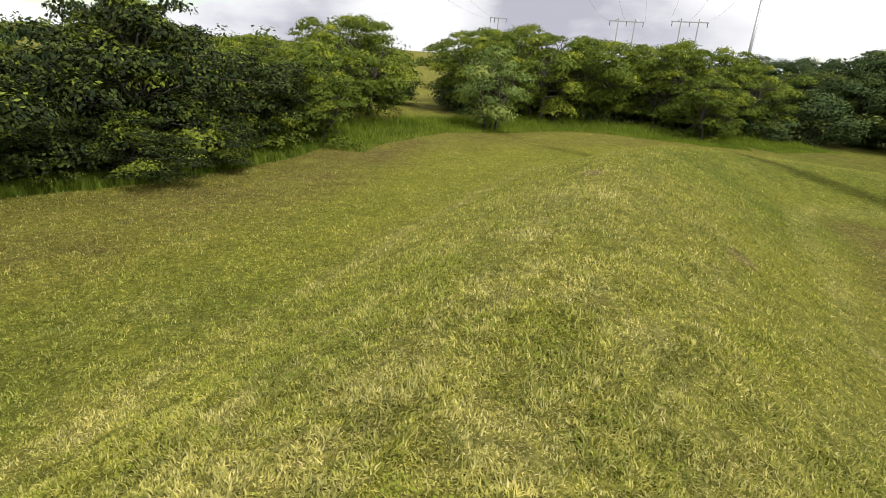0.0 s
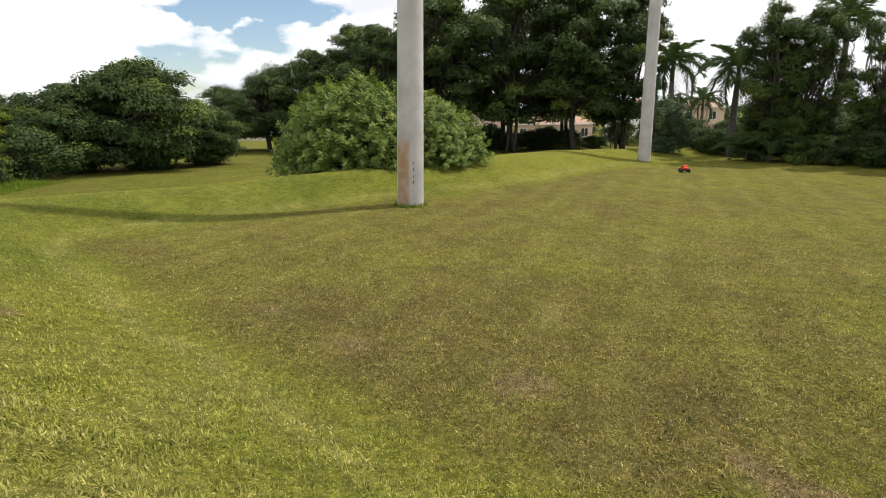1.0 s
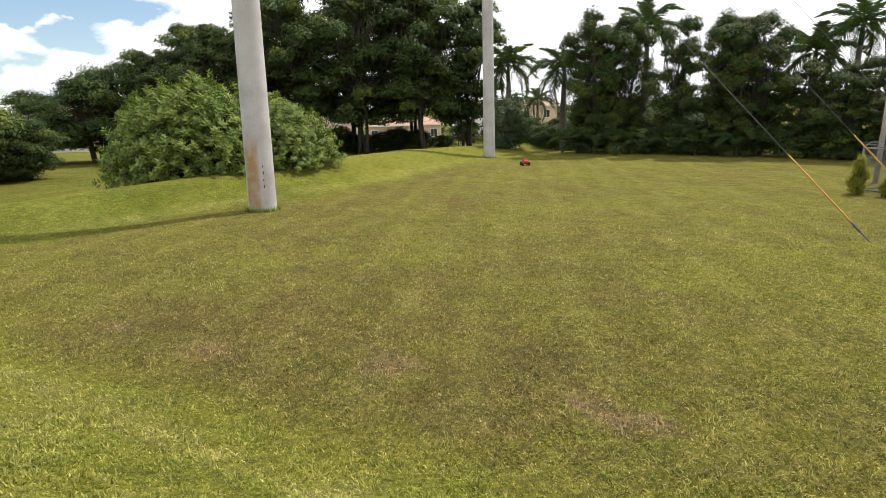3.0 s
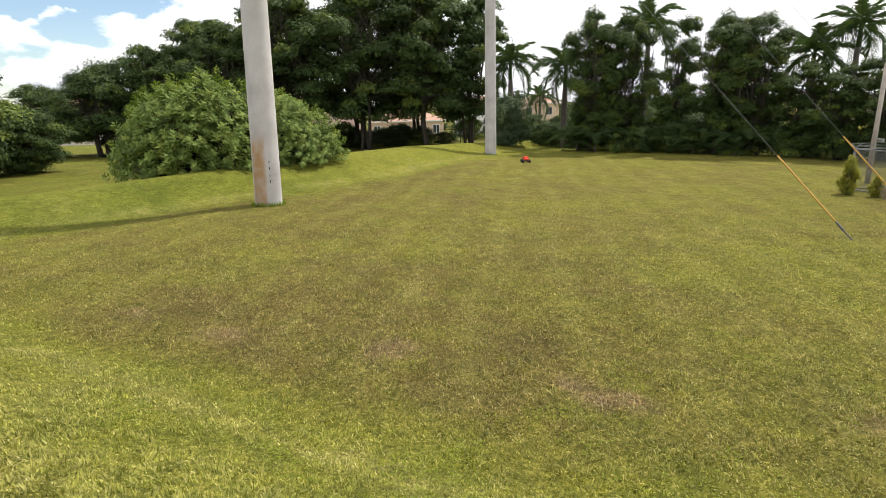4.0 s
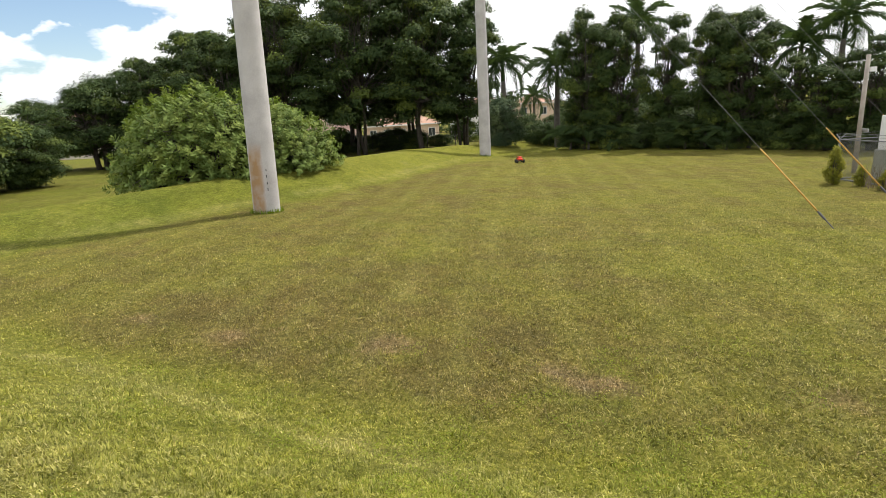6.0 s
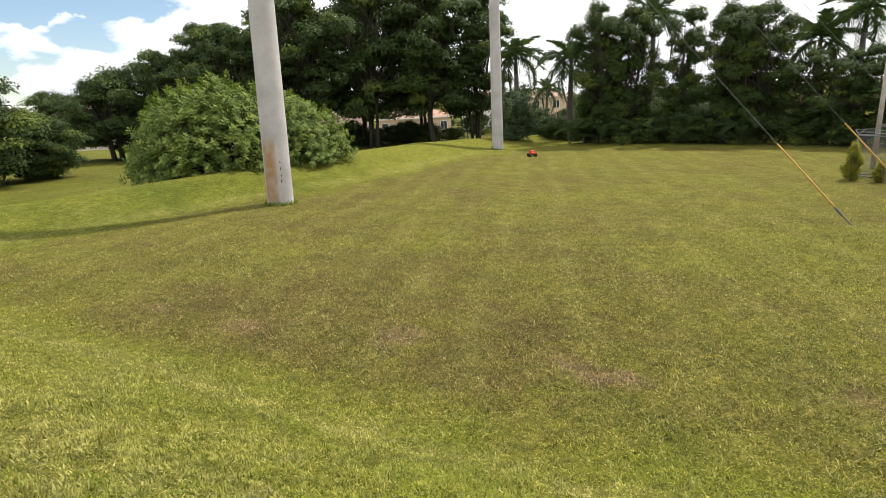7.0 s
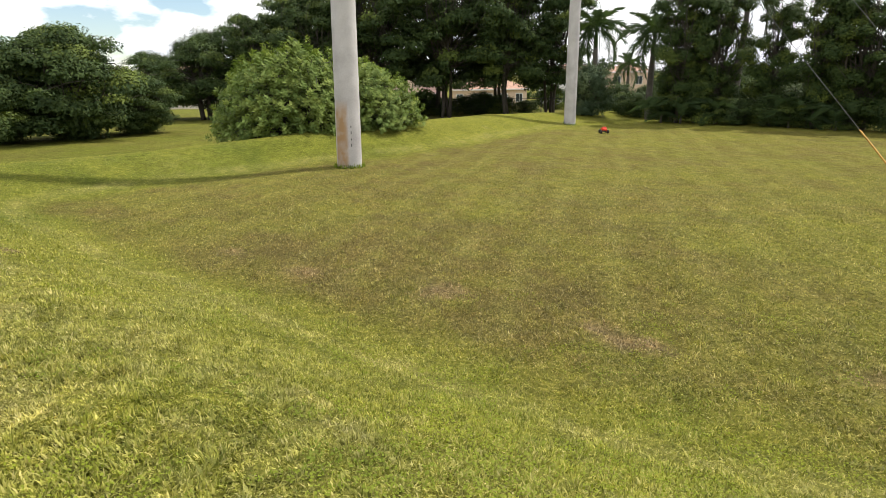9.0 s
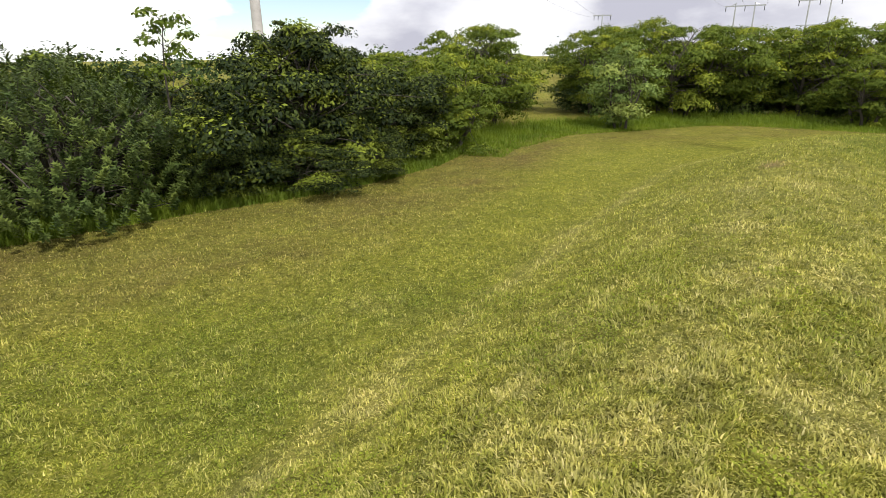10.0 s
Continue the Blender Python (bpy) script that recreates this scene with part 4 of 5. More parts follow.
plant_copies(under, [(39.6, -5.6, 60, 0.62, 0.9), (37.3, -9.5, 120, 0.66, 0.9), (36.2, -11.2, 180, 0.85, 0.9), (35.0, -12.7, 240, 0.6, 1.0), (33.7, -14.0, 300, 0.55, 0.8), (32.3, -15.3, 0, 0.7, 0.9),
                     (31.0, -16.3, 50, 0.7, 1.0), (29.7, -17.3, 110, 0.6, 0.9), (28.6, -18.7, 190, 0.8, 1.0), (40.5, -8.0, 20, 1.0, 0.9), (50.0, -12.0, 40, 1.3, 1.0), (51.0, -9.0, 130, 1.3, 0.9), (49.0, -15.0, 220, 1.3, 1.0), (47.5, -18.0, 310, 1.3, 1.0), (39.2, -10.4, 90, 0.9, 0.9), (37.6, -12.4, 170, 1.0, 0.9), (36.0, -14.4, 250, 1.0, 1.0),
                     (44.5, -4.4, 45, 0.9, 0.75), (50, 17.5, 200, 0.7, 0.6), (46.5, 20.6, 310, 1.0, 0.7), 
                     (38.6, 25.4, 70, 1.0, 0.7), (54.0, 20.5, 30, 1.3, 0.9), (52.5, 24.0, 180, 1.3, 0.9), (46.8, 23.6, 15, 1.1, 0.9), (60.5, -9.5, 10, 1.1, 0.9), (60.8, -6.4, 100, 1.0, 0.9), (61.0, -3.4, 190, 1.1, 0.9), (61.2, -0.2, 280, 1.0, 1.0), (61.0, 3.2, 50, 1.1, 0.9), (46.6, -3.2, 140, 0.7, 0.8), (51.0, 13.5, 20, 0.8, 0.55), (50.4, 9.0, 90, 0.75, 0.5), (52.2, 5.0, 130, 0.8, 0.55), (48.6, 11.6, 40, 0.6, 0.6), (56.0, 8.8, 70, 0.8, 0.6), (56.5, 15.2, 220, 0.85, 0.6), (50.0, 27.5, 60, 1.2, 0.8), (45.5, 28.5, 10, 1.0, 0.8)])
plant_copies(under, [(-2.5 + 2.3 * k, 31.0 + 1.3 * math.sin(2.1 * k) - 0.05 * k * k, 77 * k, 0.95 + 0.2 * math.sin(3 * k), 0.8) for k in range(10) if k != 1], "dark undergrowth among the thicket trees")
silver = broadleaf("bush", 61, 3.3, 1.45, 0.05, 120, 0.46, 0.8, 210, 0.13, 0.5, LEAF_SILVER, "rounded grey-green bush beside the far pole", "bush", 0.06, 4)
plant_at(silver, 41.9, -0.6, 0, 1.0)

# thicket on the outer side of the bank
ferny_a = broadleaf("tree", 71, 3.7, 2.6, 0.80, 96, 0.62, 0.20, 260, 0.125, 0.42, LEAF_FERNY, "spreading tree with feathery yellow-green foliage", "tree", 0.11, 3, "thicket trees", lobes=20)
ferny_b = broadleaf("tree", 72, 3.4, 2.3, 0.70, 96, 0.60, 0.20, 260, 0.125, 0.42, LEAF_FERNY, "low spreading tree with feathery green foliage", "tree", 0.10, 4, "thicket trees", lobes=19)
plant_at(ferny_a, -2.6, 22.6, 30, 1.0)
plant_at(ferny_b, 5.6, 27.4, 0, 1.06)
plant_copies(ferny_a, [(2.4, 28.8, 100, 1.0, 0.95), (8.4, 28.0, 200, 1.05, 0.95), (15.0, 27.2, 300, 0.9, 1.0), (-3.7, 19.2, 150, 0.82, 0.90), (-6.5, 23.0, 60, 1.0, 0.76), (12.6, 30.5, 10, 1.05, 1.0), (3.4, 34.0, 240, 1.1, 1.0)])
plant_copies(ferny_b, [(11.2, 27.8, 70, 1.05, 1.0), (12.2, 24.6, 150, 0.66, 1.1), (13.9, 28.2, 220, 1.05, 1.0), (-3.2, 16.9, 290, 0.74, 0.92), (6.5, 32.0, 20, 1.15, 1.0), (-4.5, 26.5, 120, 1.1, 0.8), (2.8, 31.5, 310, 1.0, 1.0)])
pale = broadleaf("shrub", 73, 3.0, 1.2, 0.25, 44, 0.5, 0.35, 220, 0.11, 0.42, LEAF_ROSETTE, "light-green young tree standing before the thicket", "shrub", 0.06, 3)
plant_at(pale, 2.7, 22.6, 0, 1.0)
# upward leaves here take the strongest painted sunlight
dark_a = broadleaf("tree", 81, 3.6, 2.4, 0.25, 96, 0.66, 0.26, 420, 0.105, 0.5, LEAF_DARK, "dark broad-leaved tree with branches down to the grass", "tree", 0.08, 3, top_lit=0.9)
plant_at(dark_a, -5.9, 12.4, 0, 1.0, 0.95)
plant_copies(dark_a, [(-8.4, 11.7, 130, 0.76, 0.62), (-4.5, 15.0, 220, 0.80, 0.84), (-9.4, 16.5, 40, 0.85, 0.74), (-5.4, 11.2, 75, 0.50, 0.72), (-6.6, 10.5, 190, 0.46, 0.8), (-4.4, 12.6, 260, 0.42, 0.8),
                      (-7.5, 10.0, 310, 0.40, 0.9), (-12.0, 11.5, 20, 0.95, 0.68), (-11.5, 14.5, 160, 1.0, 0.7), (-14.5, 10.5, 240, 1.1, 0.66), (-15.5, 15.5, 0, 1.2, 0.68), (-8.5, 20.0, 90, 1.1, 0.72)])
olean = rosette_shrub("shrub", 91, 2.7, 2.4, 1700, 30, 0.115, 0.30, LEAF_OLEANDER, "tall dense shrub with upright green leaf whorls", 1.3, 2.3)
plant_at(olean, -9.3, 9.0, 0, 1.03, 0.9)
olean_b = copy_thing(olean, Matrix.Identity(4))
plant_at(olean_b, -12.0, 6.2, 100, 1.05)


def sprig():
    rng = np.random.default_rng(5)
    ob = thing("sapling", (-8.3, 11.2, on_ground(-8.3, 11.2)), "thin sapling rising above the thicket", "tree")
    wood = Solid()
    wood.tube(branch_path(rng, (0, 0, -0.1), (0.1, 0, 3.6), 8, 0.02), np.linspace(0.04, 0.008, 8), 6)
    ps, ns = [], []
    for k in range(13):
        h = 2.2 + 0.115 * k
        a = k * 2.4
        tip = (0.1 + (0.65 - 0.03 * k) * math.cos(a), (0.65 - 0.03 * k) * math.sin(a), h + 0.12)
        wood.tube(branch_path(rng, (0.08, 0, h - 0.15), tip, 4), [0.012, 0.009, 0.006, 0.003], 4, False)
        p, nn, _ = puff(rng, np.array(tip), 0.30, 0.35, 60)
        ps.append(p)
        ns.append(nn)
    wood.make("trunk", BARK, ob, True)
    leaf_mesh("crown", np.concatenate(ps), np.concatenate(ns), 0.12, 0.5, LEAF_FERNY, ob, rng)


sprig()


# ---- palms ----
def frond_mesh(seed, length, droop, leaflets, leaf_len):
    """An arching spine with thin leaflets hanging to both sides."""
    rng = np.random.default_rng(seed)
    t = np.linspace(0, 1, 12)
    spine = np.c_[length * (t - 0.22 * droop * t**2), np.zeros(12), length * (0.42 * t - (0.35 + 0.55 * droop) * t**2)]
    s = Solid()
    s.tube([tuple(p) for p in spine], np.linspace(0.035, 0.006, 12), 5)
    for i in range(leaflets):
        u = 0.12 + 0.88 * i / leaflets
        p = np.array([np.interp(u, t, spine[:, k]) for k in range(3)])
        ll = leaf_len * (0.45 + 0.9 * math.sin(math.pi * min(1, u * 0.85 + 0.12))) * rng.uniform(0.8, 1.2)
        for sd in (-1, 1):
            ax = np.array([0.45, sd * rng.uniform(0.45, 0.8), rng.uniform(-0.6, 0.1)])
            ax /= np.linalg.norm(ax)
            m = p + ax * ll * 0.5
            tip = m + (ax + np.array([0, 0, -0.5])) * ll * 0.42
            w = np.array([0.034, 0, 0.012])
            s.face(p - w, p + w, m + w, m - w)
            s.face(m - w, m + w, tip)
    ob = s.make("frond", LEAF_PALM)
    me = ob.data
    bpy.data.objects.remove(ob)
    return me


FRONDS = [frond_mesh(1, 2.6, 0.5, 44, 0.55), frond_mesh(2, 3.0, 0.95, 50, 0.62), frond_mesh(3, 3.1, 1.4, 50, 0.66)]


def palm(seed, height, label):
    rng = np.random.default_rng(seed)
    ob = thing("palm_tree", (0, 0, 0), label, "palm tree", "royal palms")
    hs = np.linspace(-0.1, height - 1.3, 14)
    r = [0.20 + 0.05 * math.sin(math.pi * min(1, h / height + 0.15)) - 0.05 * (h / height) for h in hs]
    Solid().tube([(0.03 * math.sin(h * 0.7), 0.03 * math.cos(h * 0.5), h) for h in hs], r, 10).make("trunk", BARK_PALE, ob, True)
    Solid().tube([(0, 0, height - 1.35), (0, 0, height - 0.9), (0, 0, height - 0.2), (0, 0, height + 0.1)], [0.16, 0.17, 0.12, 0.04], 10).make("crownshaft", LEAF_PALM, ob, True)
    n = 17
    for k in range(n):
        me = FRONDS[0 if k < 4 else 1 if k < 11 else 2]
        lift = -62 + 5.5 * k if k < 11 else 2 + 6 * (k - 11)
        f = new("frond", me)
        f.parent = ob
        f.matrix_basis = pose(0, 0, height - 0.1, 0, 0, k * 137.5 + rng.uniform(-12, 12)) @ pose(0, 0, 0, 0, lift + rng.uniform(-8, 8), 0)
    return ob


royal = palm(1, 6.1, "royal palm with a dark trunk and drooping feathery fronds")
plant_at(royal, 45.7, -0.9, 0, 1.0)
plant_copies(royal, [(42.7, -4.8, 80, 0.95, 1.0), (34.2, -17.3, 160, 0.90, 1.0)])
royal_high = palm(3, 8.4, "tall royal palm rising behind broadleaf trees")
plant_at(royal_high, 41.8, -10.2, 20, 0.98)
plant_copies(royal_high, [(32.6, -18.6, 240, 0.78, 1.0)])
small = palm(2, 5.6, "small slender palm in front of a far house")
plant_at(small, 82.0, -5.6, 0, 0.95)
plant_copies(small, [(56.0, 17.6, 60, 0.8, 1.0)])


def cane_palm(label):
    ob = thing("cane_palm", (0, 0, 0), label, "palm", "cane palms under the far trees")
    rng = np.random.default_rng(4)
    for k in range(11):
        f = new("frond", FRONDS[1 if k % 3 else 2])
        f.parent = ob
        f.matrix_basis = pose(0.12 * math.cos(k), 0.12 * math.sin(k), 0.25 + 0.09 * k, 0, 0, k * 137.5) @ pose(0, 0, 0, 0, -52 + rng.uniform(-14, 14), 0) @ Matrix.Scale(0.75, 4)
    Solid().tube([(0, 0, -0.1), (0.02, 0, 0.7), (0, 0, 1.3)], [0.09, 0.07, 0.04], 7).make("cane", BARK_PALE, ob, True)
    return ob


cane = cane_palm("drooping grey-green cane palm at the foot of tall trees")
plant_at(cane, 39.0, -5.3, 0, 0.9)
plant_copies(cane, [(38.3, -6.4, 70, 0.9, 1.0), (37.5, -8.2, 150, 0.8, 1.0), (35.0, -11.6, 210, 0.85, 1.0), (33.2, -13.3, 20, 0.8, 1.0)])


# ---- houses beyond the trees ----
def house(at, turn, wide, deep, storeys, wall, label, hip=True):
    x, y = at
    z = on_ground(x, y)
    ob = thing("house", (x, y, z - 0.1), label, "house", "houses beyond the trees", turn)
    h = 2.9 * storeys + 0.3
    Solid().box((-wide / 2, -deep / 2, 0), (wide / 2, deep / 2, h)).make("wall", wall, ob)
    w, d, e = wide / 2 + 0.5, deep / 2 + 0.5, h
    ridge = max(0.5, w - d) if hip else w
    rh = h + 0.36 * d
    roof = Solid()
    v = [(-w, -d, e), (w, -d, e), (w, d, e), (-w, d, e), (-ridge, 0, rh), (ridge, 0, rh)]
    roof.v += v
    roof.f += [(0, 1, 5, 4), (2, 3, 4, 5), (1, 2, 5), (3, 0, 4), (3, 2, 1, 0)]
    roof.make("roof", ROOF_TILE, ob, label="terracotta tiled roof")
    Solid().box((-w, -d, e - 0.22), (w, d, e - 0.003)).make("eaves", WHITE, ob)
    for s in range(storeys):
        zc = 1.0 + 2.9 * s
        n = max(2, int(wide / 2.6))
        for k in range(n):
            cx = -wide / 2 + wide * (k + 0.5) / n
            fr = Solid().box((cx - 0.62, -deep / 2 - 0.07, zc - 0.08), (cx + 0.62, -deep / 2 + 0.02, zc + 1.42)).make("window", WHITE, ob)
            for q in (-1, 1):
                Solid().box((cx + q * 0.28 - 0.25, -deep / 2 - 0.09, zc), (cx + q * 0.28 + 0.25, -deep / 2 - 0.06, zc + 1.34)).make("pane", GLASS_DARK, fr)
    return ob


house((114, -7.2), -88, 7.5, 8, 2, STUCCO_PEACH, "two-storey peach stucco house with a tiled roof")
house((118, 3.0), -90, 12, 8, 2, WHITE, "two-storey pale house with a tiled roof")
house((100, 32.0), -76, 14, 9, 2, STUCCO_PINK, "two-storey pink stucco house with a tiled roof")
house((104, 17.0), -82, 13, 9, 1, STUCCO_PEACH, "low peach stucco house with a tiled roof")
house((78, 60.0), -58, 13, 9, 2, STUCCO_CREAM, "two-storey cream stucco house with a tiled roof")

# ---- fences ----
def fence(name, a, b, tall, gap, label, steel, mesh_gap, arms):
    ax, ay = a
    bx, by = b
    run = math.hypot(bx - ax, by - ay)
    ob = thing(name, (ax, ay, on_ground(ax, ay)), label, "fence", "", math.degrees(math.atan2(by - ay, bx - ax)))
    n = max(1, round(run / gap))
    drop = on_ground(bx, by) - on_ground(ax, ay)
    for k in range(n + 1):
        px = run * k / n
        pz = drop * k / n
        post = Solid().tube([(px, 0, pz - 0.1), (px, 0, pz + tall)], 0.03, 8).make("post", steel, ob, True)
        if arms:
            Solid().tube([(px, 0, pz + tall), (px, 0.16, pz + tall + 0.14)], 0.014, 6).make("barb_arm", steel, post)
    for z in (tall - 0.02, 0.06):
        Solid().tube([(0, 0, z), (run, 0, z + drop)], 0.02, 6).make("rail", steel, ob)
    if arms:
        for q in (0.5, 1.0):
            Solid().tube([(0, 0.16 * q, tall + 0.14 * q), (run, 0.16 * q, tall + 0.14 * q + drop)], 0.005, 4).make("barbed_wire", steel, ob)
    if mesh_gap:
        s = Solid()
        k = -tall
        while k < run:
            for way in (1, -1):
                lo, hi = max(0, k), min(run, k + tall)
                if hi > lo:
                    z0, z1 = lo - k, hi - k
                    if way < 0:
                        z0, z1 = tall - z0, tall - z1
                    s.tube([(lo, 0, z0 + drop * lo / run), (hi, 0, z1 + drop * hi / run)], 0.0022, 3, False)
            k += mesh_gap
        s.make("wire_mesh", steel, ob)
    return ob


fence("chain_link_fence", (18.5, -11.0), (8.7, -12.3), 1.3, 2.4, "galvanised chain-link fence with barbed wire arms", FENCE_STEEL, 0.075, True)
fence("chain_link_fence", (18.5, -11.0), (20.1, -19.6), 1.3, 2.4, "galvanised chain-link fence with barbed wire arms", FENCE_STEEL, 0.075, True)
fence("boundary_fence", (50.5, 16.0), (47.0, -22.0), 1.4, 2.6, "dark boundary fence under the trees", BLACK, 0.0, False)

cab = thing("equipment_cabinet", (18.2, -12.6, on_ground(18.2, -12.6)), "white metal equipment cabinet inside the fence", "cabinet", "", 8)
Solid().box((-0.45, -0.35, 0.9), (0.45, 0.35, 1.95)).make("body", WHITE, cab, bevel=0.02)
Solid().box((-0.40, 0.35, 0.98), (0.40, 0.375, 1.88)).make("door", WHITE, cab)
Solid().box((-0.5, -0.4, 0), (0.5, 0.4, 0.9)).make("stand", STEEL, cab)
tank = thing("equipment_box", (16.3, -12.6, on_ground(16.3, -12.6)), "low grey steel equipment box inside the fence", "cabinet", "", 4)
Solid().box((-1.2, -0.5, 0), (1.2, 0.5, 0.6)).make("body", STEEL, tank, bevel=0.02)
Solid().box((-1.25, -0.55, 0.6), (1.25, 0.55, 0.67)).make("lid", STEEL, tank)
wp = thing("wooden_pole", (20.3, -12.6, on_ground(20.3, -12.6)), "slim weathered wooden pole with a small white lamp", "utility pole")
Solid().tube([(0, 0, -0.2), (0, 0, 3.9)], [0.085, 0.065], 10).make("shaft", WOOD_POLE, wp, True)
Solid().box((-0.10, -0.25, 3.35), (0.10, -0.05, 3.5)).make("lamp", WHITE, wp)
Solid().box((-0.3, -0.13, 1.4), (0.3, -0.09, 1.5)).make("bracket", STEEL, wp)
low = broadleaf("bush", 101, 1.15, 0.26, 0.05, 40, 0.16, 1.2, 110, 0.08, 0.40, LEAF_YELLOW, "small upright yellow-green bush before the fence", "bush", 0.03, 3, "bushes before the fence")
plant_at(low, 17.7, -10.5, 0, 0.72, 1.15)
plant_copies(low, [(17.0, -10.85, 60, 0.5, 0.9), (16.0, -10.9, 220, 0.52, 0.8), (15.2, -11.0, 300, 0.55, 0.9), (14.4, -11.1, 20, 0.6, 0.9), (13.4, -11.2, 90, 0.6, 0.9)])
brush = thing("dry_brush", (0, 0, 0), "bare brown twigs tangled along the fence", "bush")
twigs = Solid()
trng = np.random.default_rng(14)
for k in range(150):
    tx = trng.uniform(13.0, 17.2)
    ty = -10.75 - (18 - tx) * 0.12 + trng.normal(0, 0.12)
    foot = Vector((tx, ty, on_ground(tx, ty) - 0.02))
    tipp = foot + Vector((trng.normal(0, 0.13), trng.normal(0, 0.12), trng.uniform(0.3, 0.75)))
    twigs.tube([foot, (foot + tipp) / 2 + Vector((trng.normal(0, 0.05), trng.normal(0, 0.05), 0)), tipp], [0.009, 0.006, 0.002], 4, False)
twigs.make("twig_tangle", DEBRIS, brush)


# ---- tall unmown grass along the thicket ----
def build_tall_grass():
    rng = np.random.default_rng(8)
    edge = np.array([(-9.5, 6.2), (-7.0, 9.4), (-5.2, 11.2), (-3.4, 14.2), (-2.6, 17.8), (-0.6, 21.6), (2.6, 23.6), (6.0, 25.6), (10.2, 24.8), (13.6, 24.0), (17.4, 25.6)])
    n = 70000
    s = rng.uniform(0, len(edge) - 1, n)
    i = s.astype(int).clip(0, len(edge) - 2)
    u = (s - i)[:, None]
    p = edge[i] * (1 - u) + edge[i + 1] * u
    d = edge[i + 1] - edge[i]
    nrm = np.c_[-d[:, 1], d[:, 0]] / np.linalg.norm(d, axis=1, keepdims=True)
    off = rng.uniform(-1.7, 1.5, n) * np.where(s < 3.5, 0.35, 1.0) + np.where(s < 3.5, 0.15, 0.0)
    p = p + nrm * off[:, None]
    length = rng.uniform(0.16, 0.45, n) * np.clip(0.75 + off * 0.35, 0.3, 1.1)
    ob = blades("tall_grass", p[:, 0], p[:, 1], length, rng.uniform(0.010, 0.022, n), TALL_GRASS, rng, 0.6)
    tagged(ob, "tall bright-green unmown grass along the thicket", "grass", kind="stuff")


build_tall_grass()


def far_woods():
    rng = np.random.default_rng(9)
    ps, ns = [], []
    for k in range(660):
        b = radians(rng.uniform(18, 48)) if k < 130 else radians(rng.uniform(92, 128)) if k < 330 else radians(rng.uniform(48, 128)) if k < 570 else radians(rng.uniform(-62, 18))
        d = rng.uniform(88, 105) if k < 130 else rng.uniform(135, 160) if k < 570 else rng.uniform(70, 95)
        x, y = d * math.sin(b), d * math.cos(b)
        z = on_ground(x, y) + rng.uniform(0.6, 4.4 if k < 130 else 7.2 if k < 570 else 3.2)
        p, nn, _ = puff(rng, np.array([x, y, z]), rng.uniform(1.6, 2.8), 0.8, 110)
        ps.append(p)
        ns.append(nn)
    ob = leaf_mesh("far_woods", np.concatenate(ps), np.concatenate(ns), 0.55, 0.6, LEAF_FICUS, None, rng)
    tagged(ob, "distant dark belt of trees", "trees", kind="stuff")


far_woods()


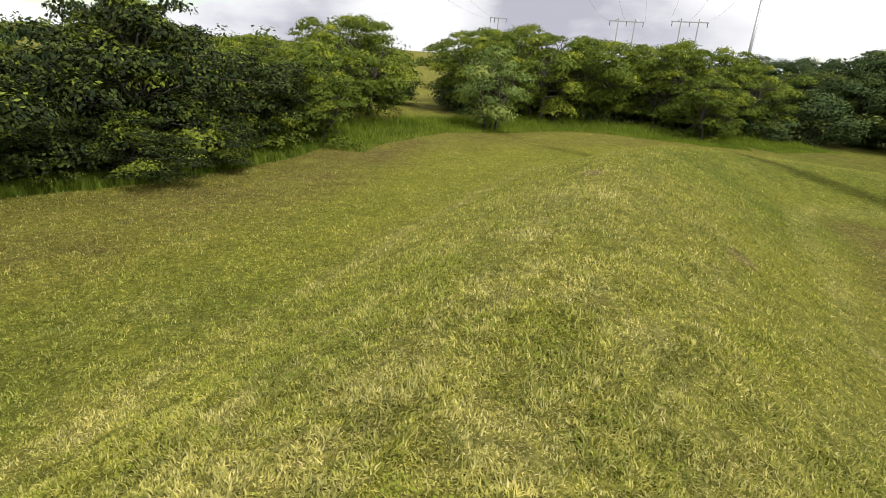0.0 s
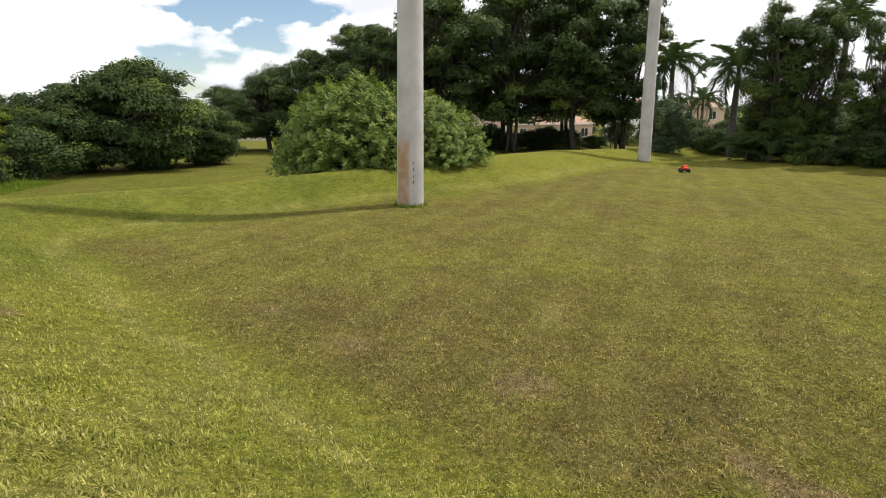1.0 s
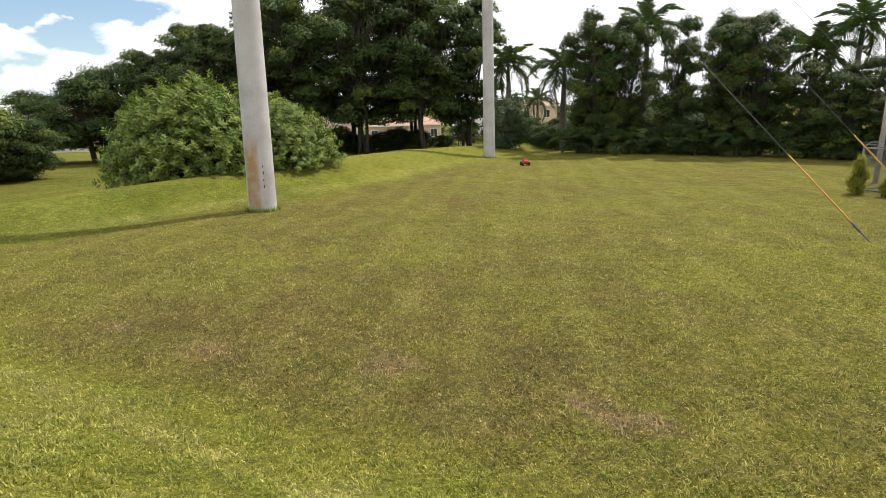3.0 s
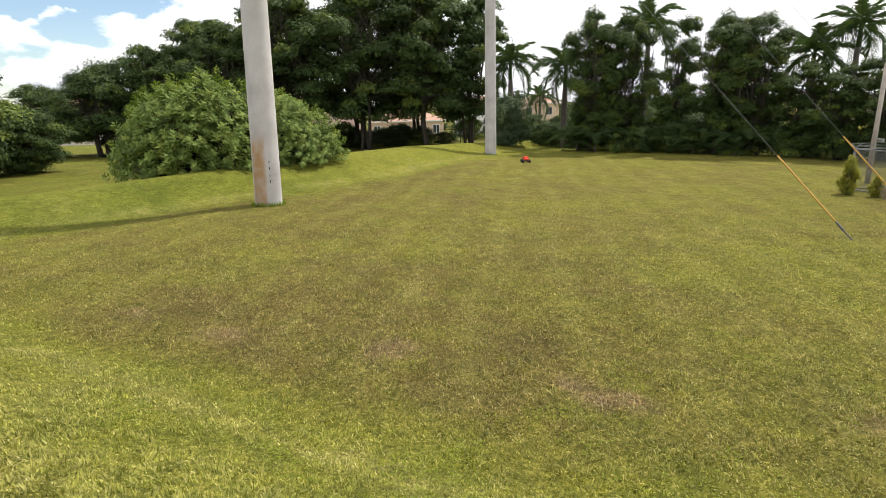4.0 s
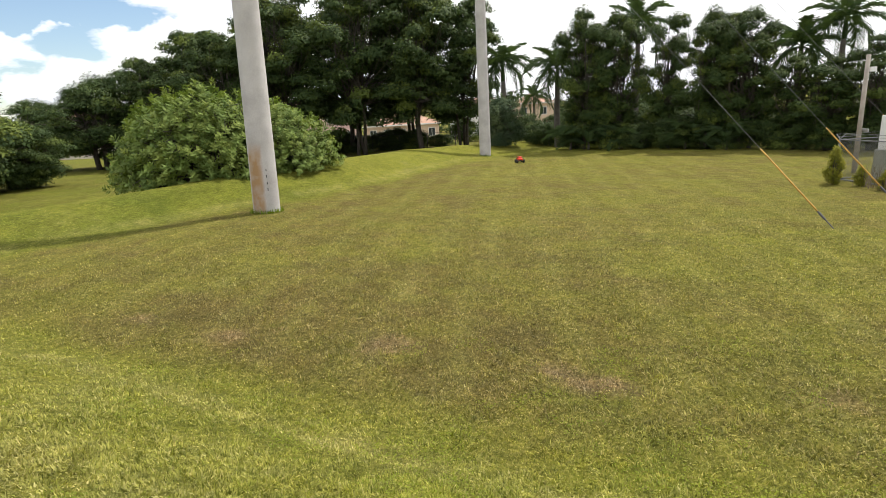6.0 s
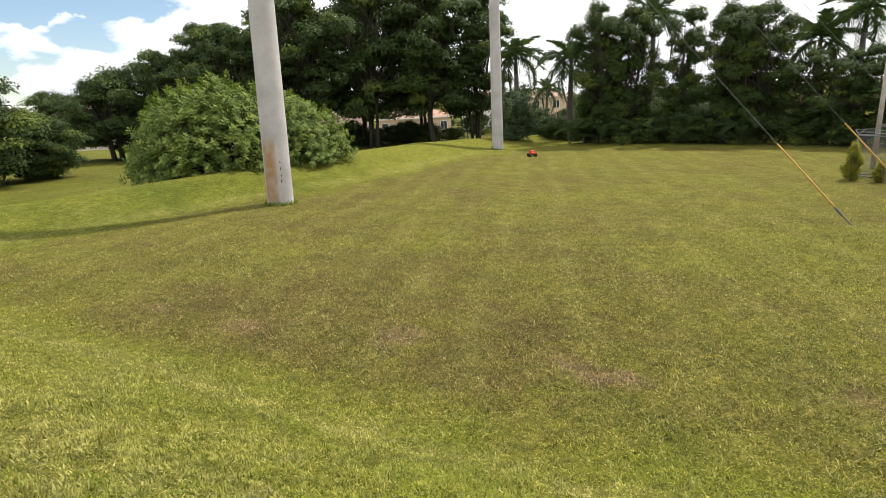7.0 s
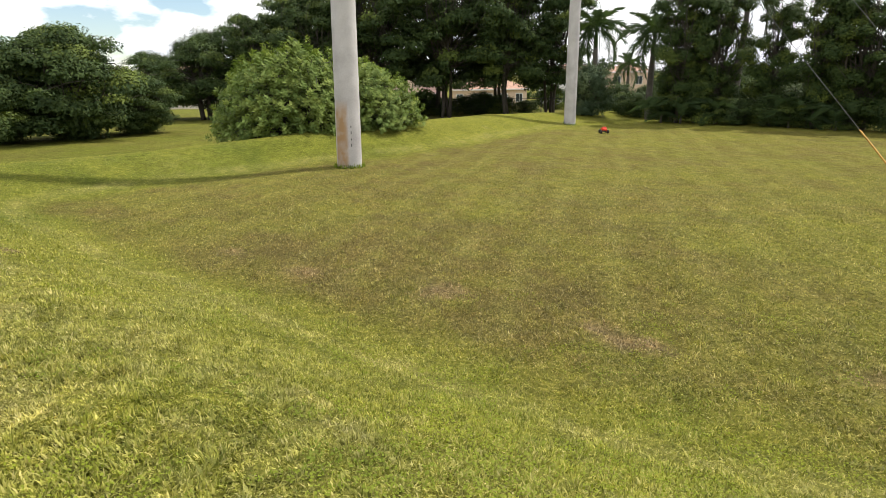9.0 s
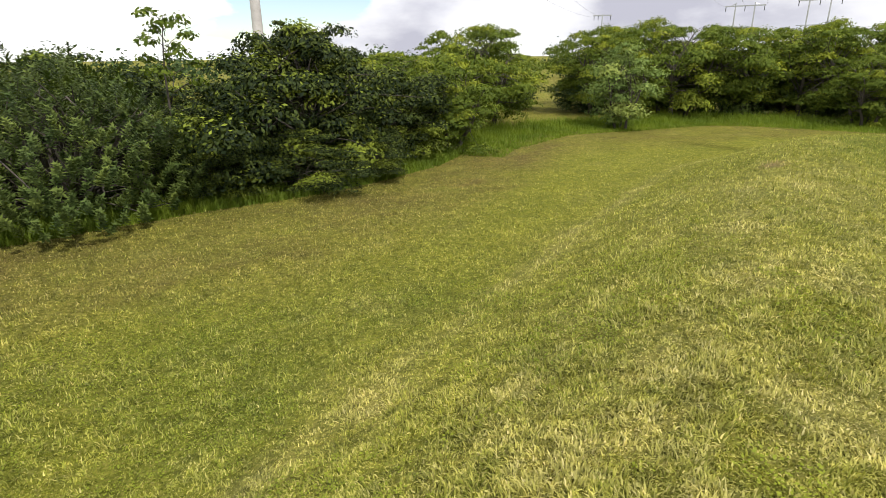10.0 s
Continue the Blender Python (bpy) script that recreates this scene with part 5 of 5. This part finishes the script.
# ---- the model truck on the lawn ----
def model_truck(x, y, turn):
    ob = thing("toy_truck", (x, y, on_ground(x, y) + 0.015), "red radio-controlled monster truck with big black tyres on the lawn", "toy car", "", turn)
    r, w = 0.09, 0.095
    for sx in (-1, 1):
        for sy in (-1, 1):
            tyre = Solid()
            prof = [(-w / 2, 0.055), (-w / 2, r * 0.86), (-w * 0.36, r), (w * 0.36, r), (w / 2, r * 0.86), (w / 2, 0.055)]
            seg = 24
            for k in range(seg):
                a = 2 * math.pi * k / seg
                for yy, rr in prof:
                    rr2 = rr * (1.04 if k % 2 and rr > 0.08 else 1.0)
                    tyre.v.append((rr2 * math.cos(a), yy, rr2 * math.sin(a)))
            q = len(prof)
            for k in range(seg):
                for j in range(q):
                    a, b = k * q + j, k * q + (j + 1) % q
                    c, d = ((k + 1) % seg) * q + (j + 1) % q, ((k + 1) % seg) * q + j
                    tyre.f.append((a, b, c, d))
            wheel = tyre.make("wheel", RUBBER, ob)
            wheel.location = (sx * 0.19, sy * 0.175, r)
            rim = Solid().tube([(0, -w * 0.42, 0), (0, w * 0.42, 0)], 0.052, 16)
            for k in range(5):
                a = 2 * math.pi * k / 5
                rim.box((0.012, -w * 0.5, -0.009), (0.056, w * 0.5, 0.009), Matrix.Rotation(a, 4, "Y"))
            rim.make("rim", BLACK, wheel)
            Solid().tube([(sx * 0.15, sy * 0.07, 0.24), (sx * 0.17, sy * 0.11, 0.10)], [0.013, 0.016], 8).make("shock", ORANGE, ob)
        Solid().tube([(sx * 0.19, -0.15, r), (sx * 0.19, 0.15, r)], 0.012, 8).make("axle", BLACK, ob)
    Solid().box((-0.20, -0.07, 0.09), (0.20, 0.07, 0.135)).make("chassis", BLACK, ob, bevel=0.008)
    side = [(-0.29, 0.17), (-0.29, 0.235), (-0.12, 0.25), (-0.095, 0.325), (0.03, 0.33), (0.115, 0.262), (0.25, 0.25), (0.29, 0.225), (0.29, 0.17),
            (0.265, 0.165), (0.24, 0.215), (0.15, 0.215), (0.115, 0.145), (-0.115, 0.145), (-0.15, 0.215), (-0.24, 0.215), (-0.265, 0.165)]
    Solid().prism(side, -0.115, 0.115, 1).make("body", RED, ob, bevel=0.008)
    for sy in (-1, 1):
        y0, y1 = sorted((sy * 0.1155, sy * 0.1185))
        Solid().prism([(0.005, 0.262), (0.085, 0.262), (0.03, 0.312), (0.005, 0.312)], y0, y1).make("side_window", SMOKED, ob)
        Solid().prism([(-0.06, 0.262), (-0.015, 0.262), (-0.015, 0.312), (-0.055, 0.312)], y0, y1).make("rear_side_window", SMOKED, ob)
        Solid().tube([(-0.27, sy * 0.09, 0.245), (-0.16, sy * 0.09, 0.27), (-0.10, sy * 0.08, 0.322)], 0.007, 6).make("roll_bar", BLACK, ob)
        Solid().box((-0.085, sy * 0.075 - 0.006, 0.328), (0.02, sy * 0.075 + 0.006, 0.338)).make("roof_rail", BLACK, ob)
        Solid().box((0.283, sy * 0.075 - 0.022, 0.212), (0.297, sy * 0.075 + 0.022, 0.232)).make("headlight", WHITE, ob)
    Solid().face((0.040, -0.095, 0.326), (0.040, 0.095, 0.326), (0.112, 0.10, 0.268), (0.112, -0.10, 0.268)).make("windscreen", SMOKED, ob)
    Solid().tube([(0.27, -0.11, 0.165), (0.31, -0.08, 0.165), (0.31, 0.08, 0.165), (0.27, 0.11, 0.165)], 0.014, 8).make("front_bumper", BLACK, ob)
    Solid().box((-0.305, -0.10, 0.17), (-0.286, 0.10, 0.235)).make("tailgate", RED, ob)
    Solid().tube([(-0.22, -0.04, 0.12), (-0.33, -0.04, 0.10)], 0.009, 6).make("wheelie_bar", BLACK, ob)
    Solid().tube([(-0.22, 0.04, 0.12), (-0.33, 0.04, 0.10)], 0.009, 6).make("wheelie_bar", BLACK, ob)


model_truck(30.6, -1.5, 12)


# ---- small things ----
def weed_tuft(x, y, spread, count, seed):
    rng = np.random.default_rng(seed)
    a, d = rng.uniform(0, 6.28, count), spread * np.sqrt(rng.uniform(0.3, 1, count))
    ob = blades("weed_tuft", x + d * np.cos(a), y + d * np.sin(a), rng.uniform(0.08, 0.22, count), rng.uniform(0.012, 0.022, count), TALL_GRASS, rng, 0.9)
    tagged(ob, "green weeds growing round the foot of the pole", "weeds")


weed_tuft(16.33, 6.93, 0.52, 420, 61)
weed_tuft(36.45, 0.46, 0.46, 260, 62)


def clover_patches():
    rng = np.random.default_rng(17)
    n = 90000
    d = 0.7 + 6.0 * rng.uniform(0, 1, n) ** 0.8
    b = np.radians(rng.uniform(-62, 138, n))
    x, y = d * np.sin(b), d * np.cos(b)
    here = layered(x, y, 0.55, 81) + 0.25 * soft_noise(x, y, 2.0, 83) - 0.5 * dryness(x, y) - 0.6 * bleach(x, y) > 0.02
    x, y = x[here], y[here]
    n = len(x)
    where = np.c_[x, y, ground_z(x, y) + rng.uniform(0.012, 0.04, n)]
    ob = leaf_mesh("clover", where, rng.normal(0, 0.38, (n, 3)) + np.array([0, 0, 1.0]), 0.017, 0.75, CLOVER, None, rng)
    tagged(ob, "patches of low broad-leaved weeds in the lawn", "weeds", kind="stuff")


clover_patches()
